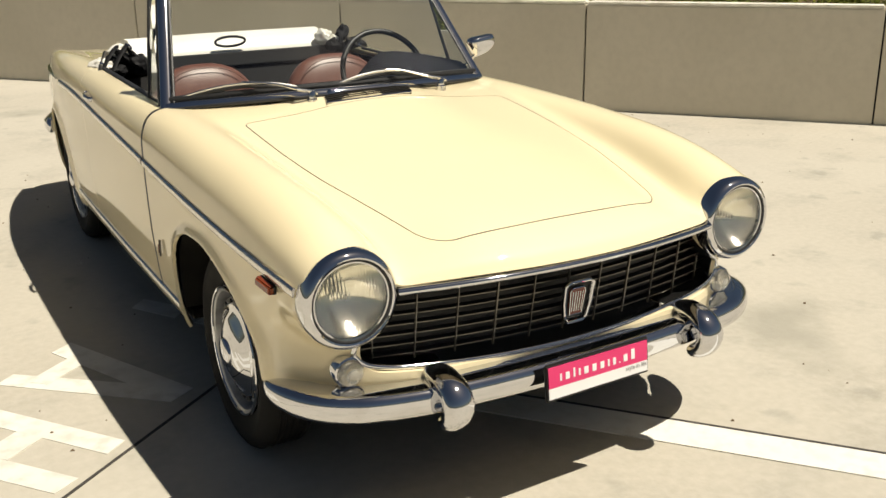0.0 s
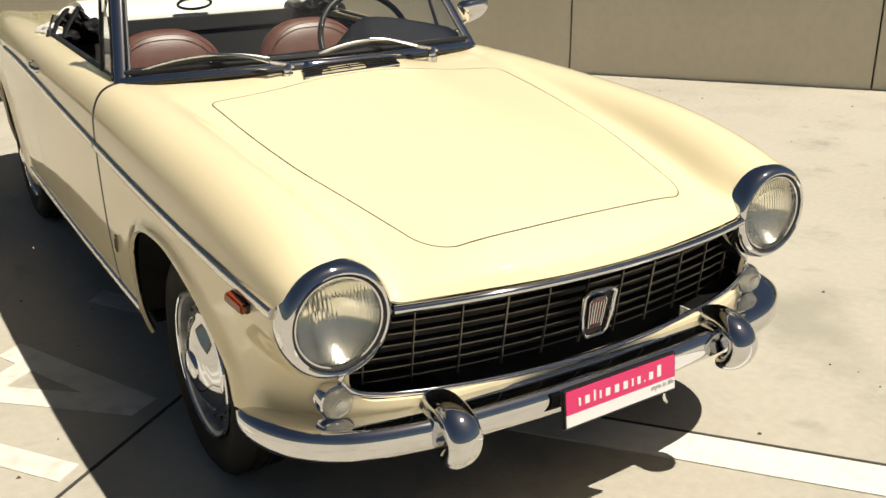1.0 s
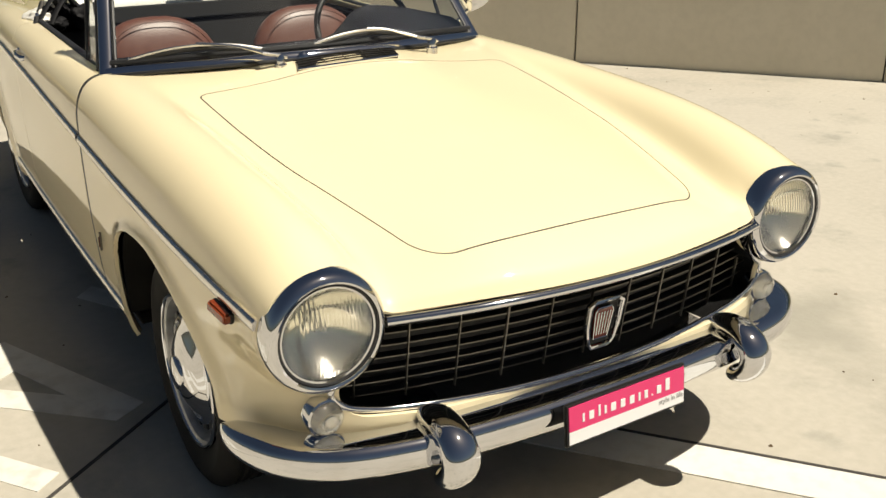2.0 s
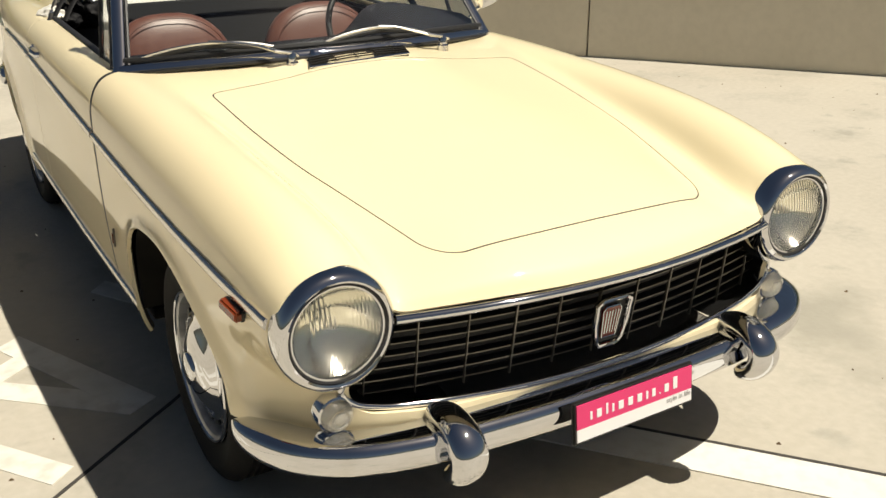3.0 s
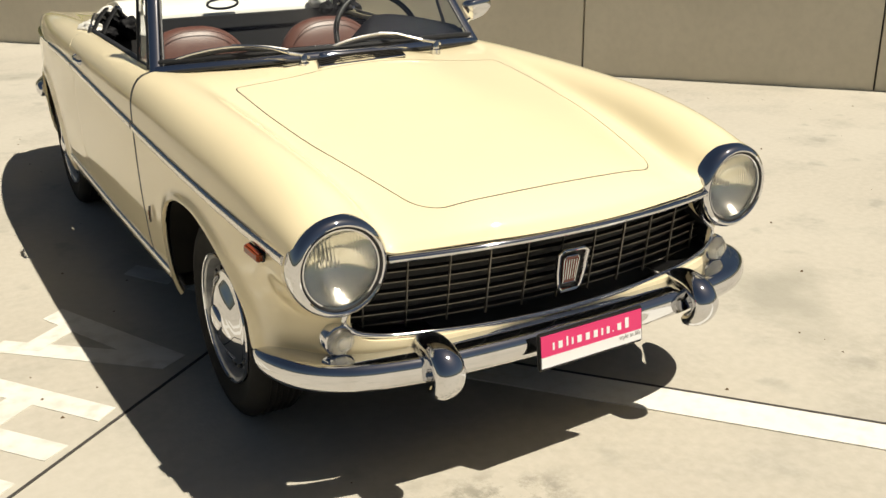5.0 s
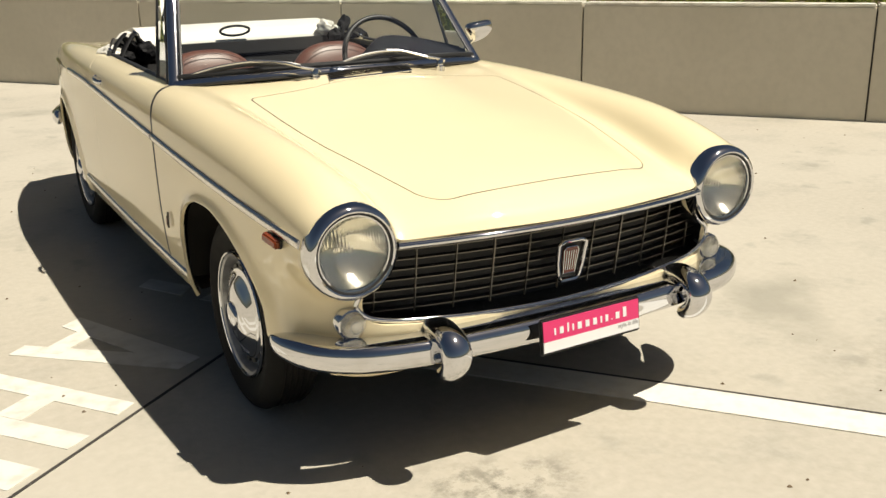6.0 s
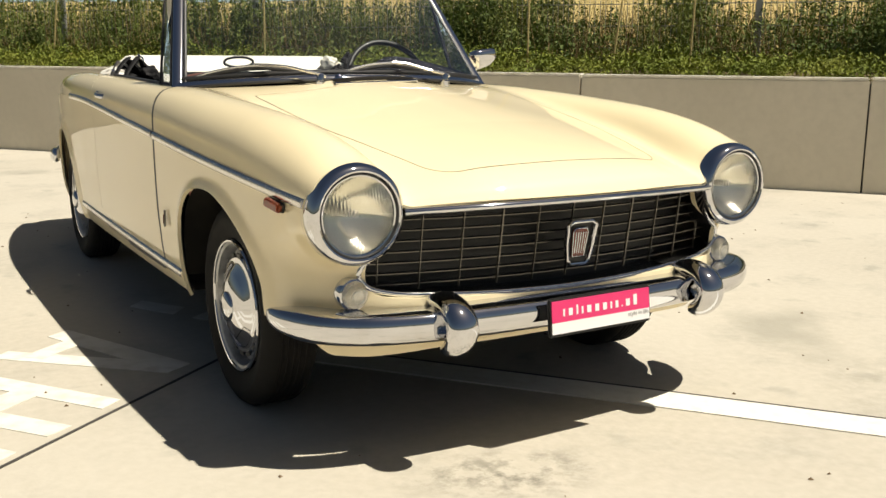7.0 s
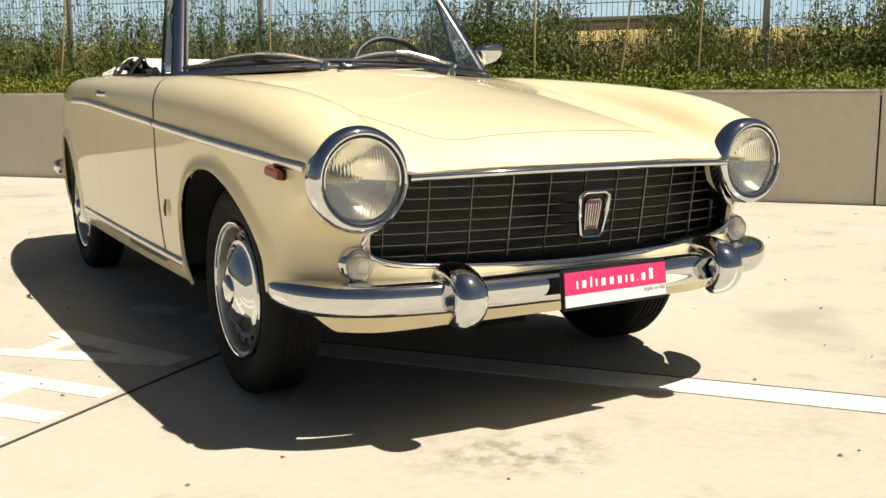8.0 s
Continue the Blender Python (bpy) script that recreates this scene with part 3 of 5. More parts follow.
bm.free()
SLOT_MESH.materials.append(BLACK)


def wheel(parent_car, x, y, sign):
    w = new("wheel")
    w.parent = parent_car
    tagged(w, "black tyre on a silver steel wheel with a chrome hub cap")
    R, rim = 0.287, 0.185
    bm = bmesh.new()
    lathe(bm, [(0.182, -0.055), (0.20, -0.066), (0.235, -0.077), (0.262, -0.074), (0.278, -0.064), (0.2868, -0.050), *[(R - 0.006 * (k % 4 in (1, 2)), -0.044 + 0.0044 * k) for k in range(21)], (0.2868, 0.050), (0.278, 0.064), (0.262, 0.074),
               (0.248, 0.0775), (0.244, 0.0785), (0.235, 0.077), (0.196, 0.066), (0.182, 0.055)], (0, 0, 0), "x", 64)
    part("tyre", bm, RUBBER, w, "worn black tyre")
    bm = bmesh.new()
    lathe(bm, [(0.1834, 0.062), (0.1872, 0.066), (0.1815, 0.069), (0.1719, 0.064), (0.1662, 0.050), (0.1643, 0.030), (0.1528, 0.022), (0.1432, 0.026), (0.0955, 0.034), (0.0191, 0.034)], (0, 0, 0), "x", 64)
    part("rim", bm, STEEL, w, "silver steel rim")
    bm = bmesh.new()
    lathe(bm, [(0.1877, 0.0685), (0.1853, 0.0725), (0.1805, 0.0715), (0.1776, 0.064)], (0, 0, 0), "x", 64)
    part("trim_ring", bm, CHROME, w)
    bm = bmesh.new()
    lathe(bm, [(0.1432, 0.030), (0.1432, 0.045), (0.1337, 0.056), (0.1251, 0.056), (0.1127, 0.060), (0.0955, 0.073), (0.0669, 0.085), (0.0430, 0.090), (0.0420, 0.094), (0.0382, 0.098), (0.0210, 0.103), (0.0005, 0.104)], (0, 0, 0), "x", 64)
    part("hub_cap", bm, CHROME, w, "domed chrome hub cap")
    for k in range(16):
        a = 2 * math.pi * k / 16
        slot = new("slot", SLOT_MESH)
        slot.parent = w
        slot.matrix_basis = Matrix.Translation((0.0515, math.cos(a) * 0.140, math.sin(a) * 0.140)) @ Matrix.Rotation(a + math.pi / 2, 4, "X")
    w.matrix_basis = pose(x, y, R - 0.004, 0, 0, 0 if sign > 0 else 180)
    return w


for sx in (-1, 1):
    wheel(car, sx * 0.615 - (0.018 if sx > 0 else 0), 0.0, sx)
    wheel(car, sx * 0.605 - (0.10 if sx > 0 else 0), 2.34, sx)


# grille: a curved front of thin bright-edged slats and bars in a dark mouth
def nose_y(x, z):
    """The grille's face: bowed forward in the middle, leaning back towards its foot."""
    q = (x / 0.48) ** 2
    return -0.684 + 0.068 * q + (0.632 - z) / 0.214 * (0.034 - 0.012 * q)


def mouth_half(z):
    reach = 0.572
    if abs(z - LAMP_Z) < 0.119:
        reach = min(reach, LAMP_X - math.sqrt(0.119**2 - (z - LAMP_Z) ** 2))
    if z < 0.48:
        reach = min(reach, 0.572 - 0.05 * ((0.48 - z) / 0.05) ** 2)
    return reach


bm = bmesh.new()
tube(bm, [(x, -0.717 + 0.083 * (x / 0.48) ** 2, 0.634 - 0.012 * (x / 0.49) ** 2) for x in np.linspace(-0.480, 0.480, 41)], 0.0105, 12, 0.85)
grille = part("grille", bm, CHROME, car, "black grille with thin bright bars and chrome surround")
low = spline([(0.487, 0.612), (0.50, 0.56), (0.535, 0.517), (0.566, 0.495), (0.574, 0.470), (0.552, 0.442), (0.50, 0.425), (0.35, 0.412), (0.18, 0.405), (0, 0.402)], 60)
path = [(-x, nose_y(x, z) - 0.006, z) for x, z in low] + [(x, nose_y(x, z) - 0.006, z) for x, z in low[-2::-1]]
bm = bmesh.new()
tube(bm, path, 0.0066, 10, 1.1)
part("surround", bm, CHROME, grille)
DEEP = 0.035
for k in range(7):
    z = 0.5955 - 0.0266 * k
    h = mouth_half(z) - 0.012
    bm = bmesh.new()
    sweep(bm, [(x, nose_y(x, z) + DEEP, z) for x in np.linspace(-h, h, 25)], [(0.0015, 0.0010), (0.0015, -0.0010), (-0.002, -0.0010), (-0.002, 0.0010)])
    part("slat", bm, DULL, grille, smooth=False)
    bm = bmesh.new()
    sweep(bm, [(x, nose_y(x, z) + DEEP + 0.0035, z) for x in np.linspace(-h, h, 25)], [(0.001, 0.0012), (0.001, -0.0012), (-0.020, -0.0022), (-0.020, 0.0002)])
    part("louvre", bm, BLACK, grille, smooth=False)
for k in range(-5, 6):
    x = 0.103 * k
    top, bottom = (0.622, 0.421) if abs(x) < 0.44 else (0.512, 0.432)
    wide = 0.0018 if k in (-2, 2) else 0.0010
    bm = bmesh.new()
    sweep(bm, [(x, nose_y(x, top) + DEEP - 0.001, top), (x, nose_y(x, bottom) + DEEP - 0.001, bottom)], [(wide, 0.0035), (wide, -0.0035), (-wide, -0.0035), (-wide, 0.0035)], normal=(0, -1, 0))
    part("bar", bm, DULL, grille, smooth=False)
# the mouth's inner wall behind the surround: black at the ends, a bright tray along the foot
for name, lo, hi, material in (("end_wall", 0, 36, BLACK), ("end_wall", len(path) - 36, len(path), BLACK), ("foot_tray", 35, len(path) - 35, CHROME)):
    run = path[lo:hi]
    bm = bmesh.new()
    rows_ = [[bm.verts.new((x * (1 - 0.02 * k), y + 0.004 + (0.100 if name == "foot_tray" else 0.060) * k, z - 0.004 * (1 - k) * (1 if name == "foot_tray" else 0))) for x, y, z in run] for k in (0, 0.35, 0.7, 1.0)]
    for r0, r1 in zip(rows_, rows_[1:]):
        for k in range(len(run) - 1):
            bm.faces.new((r0[k], r0[k + 1], r1[k + 1], r1[k]))
    bmesh.ops.solidify(bm, geom=bm.faces[:], thickness=0.0015)
    part(name, bm, material, grille)
bm = bmesh.new()
sweep(bm, [(x, nose_y(x, 0.52) + 0.100, 0.52) for x in np.linspace(-0.60, 0.60, 21)], [(0, 0.13), (0, -0.12), (-0.01, -0.12), (-0.01, 0.13)])
part("radiator_screen", bm, BLACK, grille, "black screen behind the grille bars")

# badge: a bright shield frame round a ribbed enamel shield
def on_badge(x, z, out):
    return (x * 1.30, nose_y(0, 0.515 + z * 1.2) - out, 0.515 + z * 1.2)


bm = bmesh.new()
shield = [(-0.033, 0.040), (-0.022, 0.0475), (0.022, 0.0475), (0.033, 0.040), (0.032, 0.0), (0.026, -0.036), (0.018, -0.046), (-0.018, -0.046), (-0.026, -0.036), (-0.032, 0.0)]
tube(bm, [on_badge(x, z, 0.012) for x, z in shield], 0.0052, 8, 1.0, closed=True, up=(0, 1, 0))
badge = part("badge", bm, CHROME, car, "chrome-framed shield badge with enamel ribs")
inner = [(-0.018, 0.024), (-0.013, 0.032), (0.013, 0.032), (0.018, 0.024), (0.014, -0.030), (-0.014, -0.030)]
for name, outline, front_, back_, material in (("shield_field", [(x * 0.93, z * 0.93) for x, z in shield], 0.004, -0.004, BLACK), ("enamel_shield", inner, 0.010, 0.002, ENAMEL)):
    bm = bmesh.new()
    fr = [bm.verts.new(on_badge(x, z, front_)) for x, z in outline]
    bk = [bm.verts.new(on_badge(x, z, back_)) for x, z in outline]
    bm.faces.new(fr)
    for k in range(len(fr)):
        bm.faces.new((fr[k], fr[k - 1], bk[k - 1], bk[k]))
    part(name, bm, material, badge, smooth=False)
bm = bmesh.new()
tube(bm, [on_badge(x, z, 0.010) for x, z in inner], 0.0018, 6, 1.0, closed=True, up=(0, 1, 0))
part("inner_rim", bm, CHROME, badge)
for k in range(5):
    bm = bmesh.new()
    x = -0.0116 + 0.0058 * k
    tube(bm, [on_badge(x, 0.024, 0.011), on_badge(x * 0.9, -0.022, 0.011)], 0.0016, 6)
    part("rib", bm, CHROME, badge)


# headlamps, side lamps, markers
def dome(radius, depth, ribs):
    """A closed glass dome facing -y, its inner side fluted."""
    nx, nz = 130, 50
    gx, gz = np.meshgrid(np.linspace(-radius, radius, nx) * 1.02, np.linspace(-radius, radius, nz) * 1.02)
    flat = np.stack([gx.ravel(), np.zeros(nx * nz), gz.ravel()], 1)
    v, f = clip_mesh(flat, grid_faces(nz, nx), radius - np.hypot(flat[:, 0], flat[:, 2]))
    r = np.hypot(v[:, 0], v[:, 2]) / radius
    front, back = v.copy(), v.copy()
    front[:, 1] = -depth * (1 - r**2)
    zone = np.where(v[:, 2] > radius * 0.05, 1.0, np.where(v[:, 2] < -radius * 0.72, 0.9, 0.7))
    wave = np.abs(np.sin(v[:, 0] * np.pi / 0.0078)) * zone + 0.5 * np.abs(np.sin(v[:, 0] * np.pi / 0.031 + 0.6)) * (1 - zone)
    back[:, 1] = -depth * (1 - r**2) + 0.0045 + ribs * wave * np.clip((1 - r) * 12, 0, 1)
    n = len(v)
    edges = collections.Counter(tuple(sorted(e)) for q in f for e in zip(q, (*q[1:], q[0])))
    rim = [(a, b) for q in f for a, b in zip(q, (*q[1:], q[0])) if edges[tuple(sorted((a, b)))] == 1]
    faces = [list(q)[::-1] for q in f] + [[k + n for k in q] for q in f] + [(a, b, b + n, a + n) for a, b in rim]
    return np.concatenate([front, back]), faces


for sx in (-1, 1):
    at = Vector((sx * LAMP_X, LAMP_Y, LAMP_Z))
    bm = bmesh.new()
    lathe(bm, [(0.112, 0.034), (0.1165, 0.032), (0.1186, 0.024), (0.1188, 0.010), (0.1178, -0.003), (0.1146, -0.0130), (0.1085, -0.0200), (0.1030, -0.0222), (0.0990, -0.0205), (0.0965, -0.014), (0.0950, 0.0), (0.0940, 0.03)], at, "y", 72)
    lamp = part("headlamp", bm, CHROME, car, "round headlamp with chrome rim and fluted glass")
    bm = bmesh.new()
    lathe(bm, [(0.1165, 0.018), (0.1172, 0.024), (0.1172, 0.048), (0.112, 0.048), (0.112, 0.018)], at, "y", 64)
    part("collar", bm, PAINT, lamp, "cream painted lamp collar")
    bm = bmesh.new()
    lathe(bm, [(0.0948, -0.011), (0.0925, -0.0155), (0.0890, -0.0145), (0.0885, -0.003)], at, "y", 64)
    part("lens_ring", bm, CHROME, lamp)
    bm = bmesh.new()
    tube(bm, [at + Vector((0.0958 * math.cos(a), -0.0155, 0.0958 * math.sin(a))) for a in np.linspace(0, 2 * math.pi, 64, endpoint=False)], 0.0030, 6, closed=True, up=(0, 1, 0))
    part("gasket", bm, SEAL_AND_GAP, lamp)
    vs, fs = dome(0.0900, 0.020, 0.0013)
    bm = bmesh.new()
    bv_ = [bm.verts.new(Vector(q) + at + Vector((0, -0.009, 0))) for q in vs]
    for q in fs:
        bm.faces.new([bv_[k] for k in q])
    lens = part("lens", bm, LENS, lamp, "fluted clear glass lens", angle=60)
    lens.visible_shadow = False
    bm = bmesh.new()
    lathe(bm, [(0.0905 * k / 24 + 0.0003, 0.060 - 0.062 * (k / 24) ** 2) for k in range(24, -1, -1)], at, "y", 64)
    part("reflector", bm, REFLECTOR, lamp, "silvered lamp reflector bowl")
    bm = bmesh.new()
    lathe(bm, [(0.0005, 0.018), (0.007, 0.020), (0.009, 0.027), (0.008, 0.040), (0.008, 0.062)], at, "y", 20)
    part("bulb_shield", bm, STEEL, lamp)
    # side lamp below it
    at = Vector((sx * 0.588, -0.582, 0.429))
    bm = bmesh.new()
    lathe(bm, [(0.030, 0.035), (0.039, 0.025), (0.0395, 0.004), (0.0375, -0.004), (0.0335, -0.006), (0.032, 0.002)], at, "y", 40)
    lamp = part("side_lamp", bm, CHROME, car, "small round clear side lamp in a chrome bezel")
    bm = bmesh.new()
    lathe(bm, [(0.0335, -0.003), (0.033, -0.010), (0.028, -0.019), (0.019, -0.0245), (0.0175, -0.0225), (0.014, -0.0225), (0.0125, -0.026), (0.006, -0.028), (0.0004, -0.028)], at, "y", 40)
    lathe(bm, [(0.0335, -0.003), (0.02, -0.002), (0.0004, -0.002)], at, "y", 40)
    bmesh.ops.remove_doubles(bm, verts=bm.verts, dist=1e-5)
    part("lens", bm, SIDE_LENS, lamp, "clear ringed glass")
    bm = bmesh.new()
    lathe(bm, [(0.032, 0.002), (0.026, 0.012), (0.014, 0.018), (0.0004, 0.019)], at, "y", 32)
    part("reflector", bm, REFLECTOR, lamp)
    # amber marker on the wing side
    bm = bmesh.new()
    box(bm, (0.020, 0.066, 0.022), (sx * 0.733, -0.459, 0.634), Matrix.Rotation(radians(-sx * 9), 4, "Z") @ Matrix.Rotation(radians(9), 4, "X"), 0.004)
    marker = part("side_marker", bm, AMBER, car, "small amber side marker lamp")
    bm = bmesh.new()
    box(bm, (0.010, 0.067, 0.0225), (sx * 0.7265, -0.459, 0.634), Matrix.Rotation(radians(-sx * 9), 4, "Z") @ Matrix.Rotation(radians(9), 4, "X"), 0.002)
    part("base", bm, BLACK, marker)

# bumpers
BUMP = [(0, -0.722), (0.25, -0.714), (0.46, -0.692), (0.60, -0.648), (0.69, -0.575), (0.733, -0.495), (0.743, -0.445), (0.739, -0.412)]
half = spline(BUMP, 48)
# one end is bent a little outwards
bend = [max(0.0, min(1.0, (x - 0.45) / 0.25)) for x, y in half]
path = [(-x, y, 0.356) for x, y in half[:0:-1]] + [(x + 0.004 * k, y - 0.015 * k, 0.356) for (x, y), k in zip(half, bend)]
face = spline([(-0.063, 0.0390), (-0.045, 0.0392), (-0.024, 0.0390), (-0.010, 0.0365), (0.000, 0.0300), (0.0055, 0.020), (0.0078, 0.008), (0.0075, -0.006), (0.0045, -0.019), (-0.002, -0.030), (-0.013, -0.039), (-0.030, -0.0445)], 36)
SECTION = [(q[0], q[1] * 0.95) for q in face] + [(-0.034, -0.041), (-0.016, -0.036), (-0.005, -0.027), (0.002, -0.010), (0.002, 0.010), (-0.006, 0.024), (-0.022, 0.033), (-0.063, 0.035)]
bm = bmesh.new()
p = [Vector(q) for q in path]
rings = []
for i in range(len(p)):
    d = (p[min(i + 1, len(p) - 1)] - p[max(i - 1, 0)]).normalized()
    out = d.cross(Vector((0, 0, 1)))
    tip = min(i, len(p) - 1 - i)
    k = min(1.0, 0.30 + 0.70 * math.sqrt(min(1.0, tip / 9)))
    lift = 0.012 * (1 - k)
    # the ledge is deeper between the overriders and along the bent end
    deep = 1.0 + 0.30 * max(0.0, min(1.0, ((0.66 if p[i].x > 0 else 0.46) - abs(p[i].x)) / 0.05))
    rings.append([bm.verts.new(p[i] + out * (a * k * (deep if a < -0.04 else 1.0)) + Vector((0, 0, b * k + lift))) for a, b in SECTION])
for a, b in zip(rings, rings[1:]):
    for k in range(len(SECTION)):
        bm.faces.new((a[k], a[(k + 1) % len(SECTION)], b[(k + 1) % len(SECTION)], b[k]))
bm.faces.new(rings[0][::-1])
bm.faces.new(rings[-1])
bumper = part("front_bumper", bm, CHROME, car, "curved chrome front bumper with overriders")
for sx in (-1, 1):
    bm = bmesh.new()
    spine = spline([(-0.630, 0.402), (-0.662, 0.409), (-0.700, 0.406), (-0.735, 0.391), (-0.753, 0.366), (-0.750, 0.341), (-0.735, 0.319), (-0.710, 0.304), (-0.684, 0.297)], 30)
    rad = curve([0, 0.12, 0.3, 0.5, 0.7, 0.85, 0.95, 1.0], [0.018, 0.023, 0.025, 0.027, 0.0265, 0.0235, 0.017, 0.008])(np.linspace(0, 1, 30))
    tube(bm, [(sx * 0.393, y, z) for y, z in spine], 0.03, 28, 1.50, radii=rad, up=(1, 0, 0))
    part("overrider", bm, CHROME, bumper, "rounded chrome overrider")
    bm = bmesh.new()
    box(bm, (0.026, 0.13, 0.036), (sx * 0.33, -0.60, 0.338))
    part("bracket", bm, DARK, bumper, smooth=False)
half = spline([(0, 3.395), (0.3, 3.385), (0.50, 3.34), (0.61, 3.25), (0.665, 3.12), (0.685, 3.02), (0.684, 2.98)], 30)
path = [(x, y, 0.44) for x, y in half[::-1]] + [(-x, y, 0.44) for x, y in half[1:]]
bm = bmesh.new()
sweep(bm, path, [(-0.03, 0.036), (-0.010, 0.033), (0.006, 0.020), (0.009, 0.0), (0.006, -0.020), (-0.010, -0.034), (-0.02, -0.034), (-0.006, -0.018), (-0.004, 0.016), (-0.03, 0.030)])
rear_bumper = aslant(part("rear_bumper", bm, CHROME, car, "chrome rear bumper wrapping the tail"))

# number plate in a black holder
PLATE = pose(0.018, -0.745, 0.352, -6, 0, 1.5)
bm = bmesh.new()
box(bm, (0.334, 0.010, 0.098), (0, 0, 0), None, 0.0045)
bmesh.ops.transform(bm, matrix=PLATE, verts=bm.verts)
plate = part("number_plate", bm, BLACK, bumper, "magenta and white plate in a black holder")
bm = bmesh.new()
box(bm, (0.318, 0.003, 0.053), (0, -0.0062, 0.0145))
bmesh.ops.transform(bm, matrix=PLATE, verts=bm.verts)
part("magenta_field", bm, PINK, plate, smooth=False)
bm = bmesh.new()
box(bm, (0.318, 0.003, 0.028), (0, -0.0062, -0.0265))
bmesh.ops.transform(bm, matrix=PLATE, verts=bm.verts)
part("white_field", bm, WHITE_PRINT, plate, smooth=False)
# the trade name as plain bars of its characters' sizes
MARKS = [(0.007, 0.018), (0.016, 0.018), (0.007, 0.024), (0.007, 0.018), (0.017, 0.018), (0.016, 0.018), (0.016, 0.018), (0.007, 0.018), (0.012, 0.018), (0.004, 0.004), (0.016, 0.018), (0.015, 0.027)]
x = -0.126
for w, h in MARKS:
    bm = bmesh.new()
    box(bm, (w * 0.78, 0.0012, h), (x + w / 2, -0.0082, 0.002 + h / 2))
    bmesh.ops.transform(bm, matrix=PLATE, verts=bm.verts)
    part("print_bar", bm, WHITE_PRINT, plate, smooth=False)
    x += w + 0.0094
words = bpy.data.curves.new("slogan", "FONT")
words.body, words.size, words.extrude, words.align_x = "style in life", 0.0165, 0.0004, "RIGHT"
holder = bpy.data.objects.new("slogan", words)
slogan_mesh = bpy.data.meshes.new_from_object(holder)
bpy.data.objects.remove(holder)
slogan_mesh.materials.clear()
slogan_mesh.materials.append(GREY_PRINT)
slogan_mesh.transform(PLATE @ Matrix.Translation((0.156, -0.0082, -0.0255)) @ Matrix.Rotation(math.pi / 2, 4, "X"))
slogan = new("slogan", slogan_mesh)
slogan.parent = plate

# bright side strips, handles and emblems
for sx in (-1, 1):
    for y0, y1, owner, name in ((-0.604, 0.571, car, "side_trim"), (0.588, 1.512, sides[sx], "side_trim"), (1.526, 2.05, car, "side_trim")):
        yy = np.linspace(y0, y1, 40)
        bm = bmesh.new()
        tube(bm, [(sx * (float(X_BEL(y)) + 0.001), y + (0.02 if y < -0.58 else 0), float(Z_BEL(y))) for y in yy], 0.0125, 12, 0.55, up=(sx, 0, 0))
        aslant(part(name, bm, TRIM, owner, "bright metal strip along the side crease"))
    bm = bmesh.new()
    tube(bm, [(sx * (float(np.interp(y, [0.2, 0.6, 1.0, 1.5, 2.0], [0.742, 0.746, 0.748, 0.746, 0.74])) - 0.0165), y, 0.306 + 0.012 * (y - 0.36) / 1.57) for y in np.linspace(0.36, 1.96, 30)], 0.0135, 12, 0.6, up=(sx, 0, 0))
    aslant(part("sill_trim", bm, TRIM, car, "bright metal strip along the sill"))
    bm = bmesh.new()
    tube(bm, [(sx * 0.722, 1.335, 0.812), (sx * 0.752, 1.338, 0.815), (sx * 0.758, 1.375, 0.818), (sx * 0.752, 1.425, 0.820), (sx * 0.728, 1.432, 0.820)], 0.008, 10, 1.2)
    tube(bm, [(sx * 0.715, 1.443, 0.820), (sx * 0.745, 1.443, 0.822)], 0.011, 12)
    aslant(part("door_handle", bm, CHROME, sides[sx], "chrome door handle with push button"))
    bm = bmesh.new()
    box(bm, (0.006, 0.013, 0.058), (sx * 0.747, 0.478, 0.466), Matrix.Rotation(radians(8), 4, "X"), 0.003)
    emblem = aslant(part("side_emblem", bm, DULL, car, "small upright chrome wing emblem"))
    bm = bmesh.new()
    box(bm, (0.003, 0.007, 0.030), (sx * 0.7505, 0.480, 0.464), Matrix.Rotation(radians(8), 4, "X"), 0.001)
    aslant(part("enamel", bm, ENAMEL, emblem))


# windscreen: bright posts, lower rail, header and glass
def screen(u, v):
    """u across from -1 to 1, v up from 0 to 1."""
    x = -0.045 + u * (0.591 - 0.088 * v)
    y = 0.470 + 0.190 * u * u + v * (0.310 - 0.060 * u * u)
    return Vector((x, y, 0.907 - 0.029 * abs(u) ** 2.5 + v * (0.325 + 0.012 * u * u)))


gv = [screen(u, v) + Vector((0, t, 0)) for t in (0.0, 0.005) for v in np.linspace(0.02, 0.99, 10) for u in np.linspace(-0.985, 0.985, 41)]
gf = grid_faces(10, 41)
gf = gf + [tuple(k + 410 for k in q[::-1]) for q in gf]
windscreen = part("windscreen", tube(bmesh.new(), [screen(u, 1.0) for u in np.linspace(-1, 1, 41)], 0.014, 10, 1.1), CHROME, car, "curved windscreen in a bright metal frame")
pane = mesh_ob("pane", gv, gf, GLASS, windscreen, "clear curved windscreen glass", angle=60)
pane.visible_shadow = False
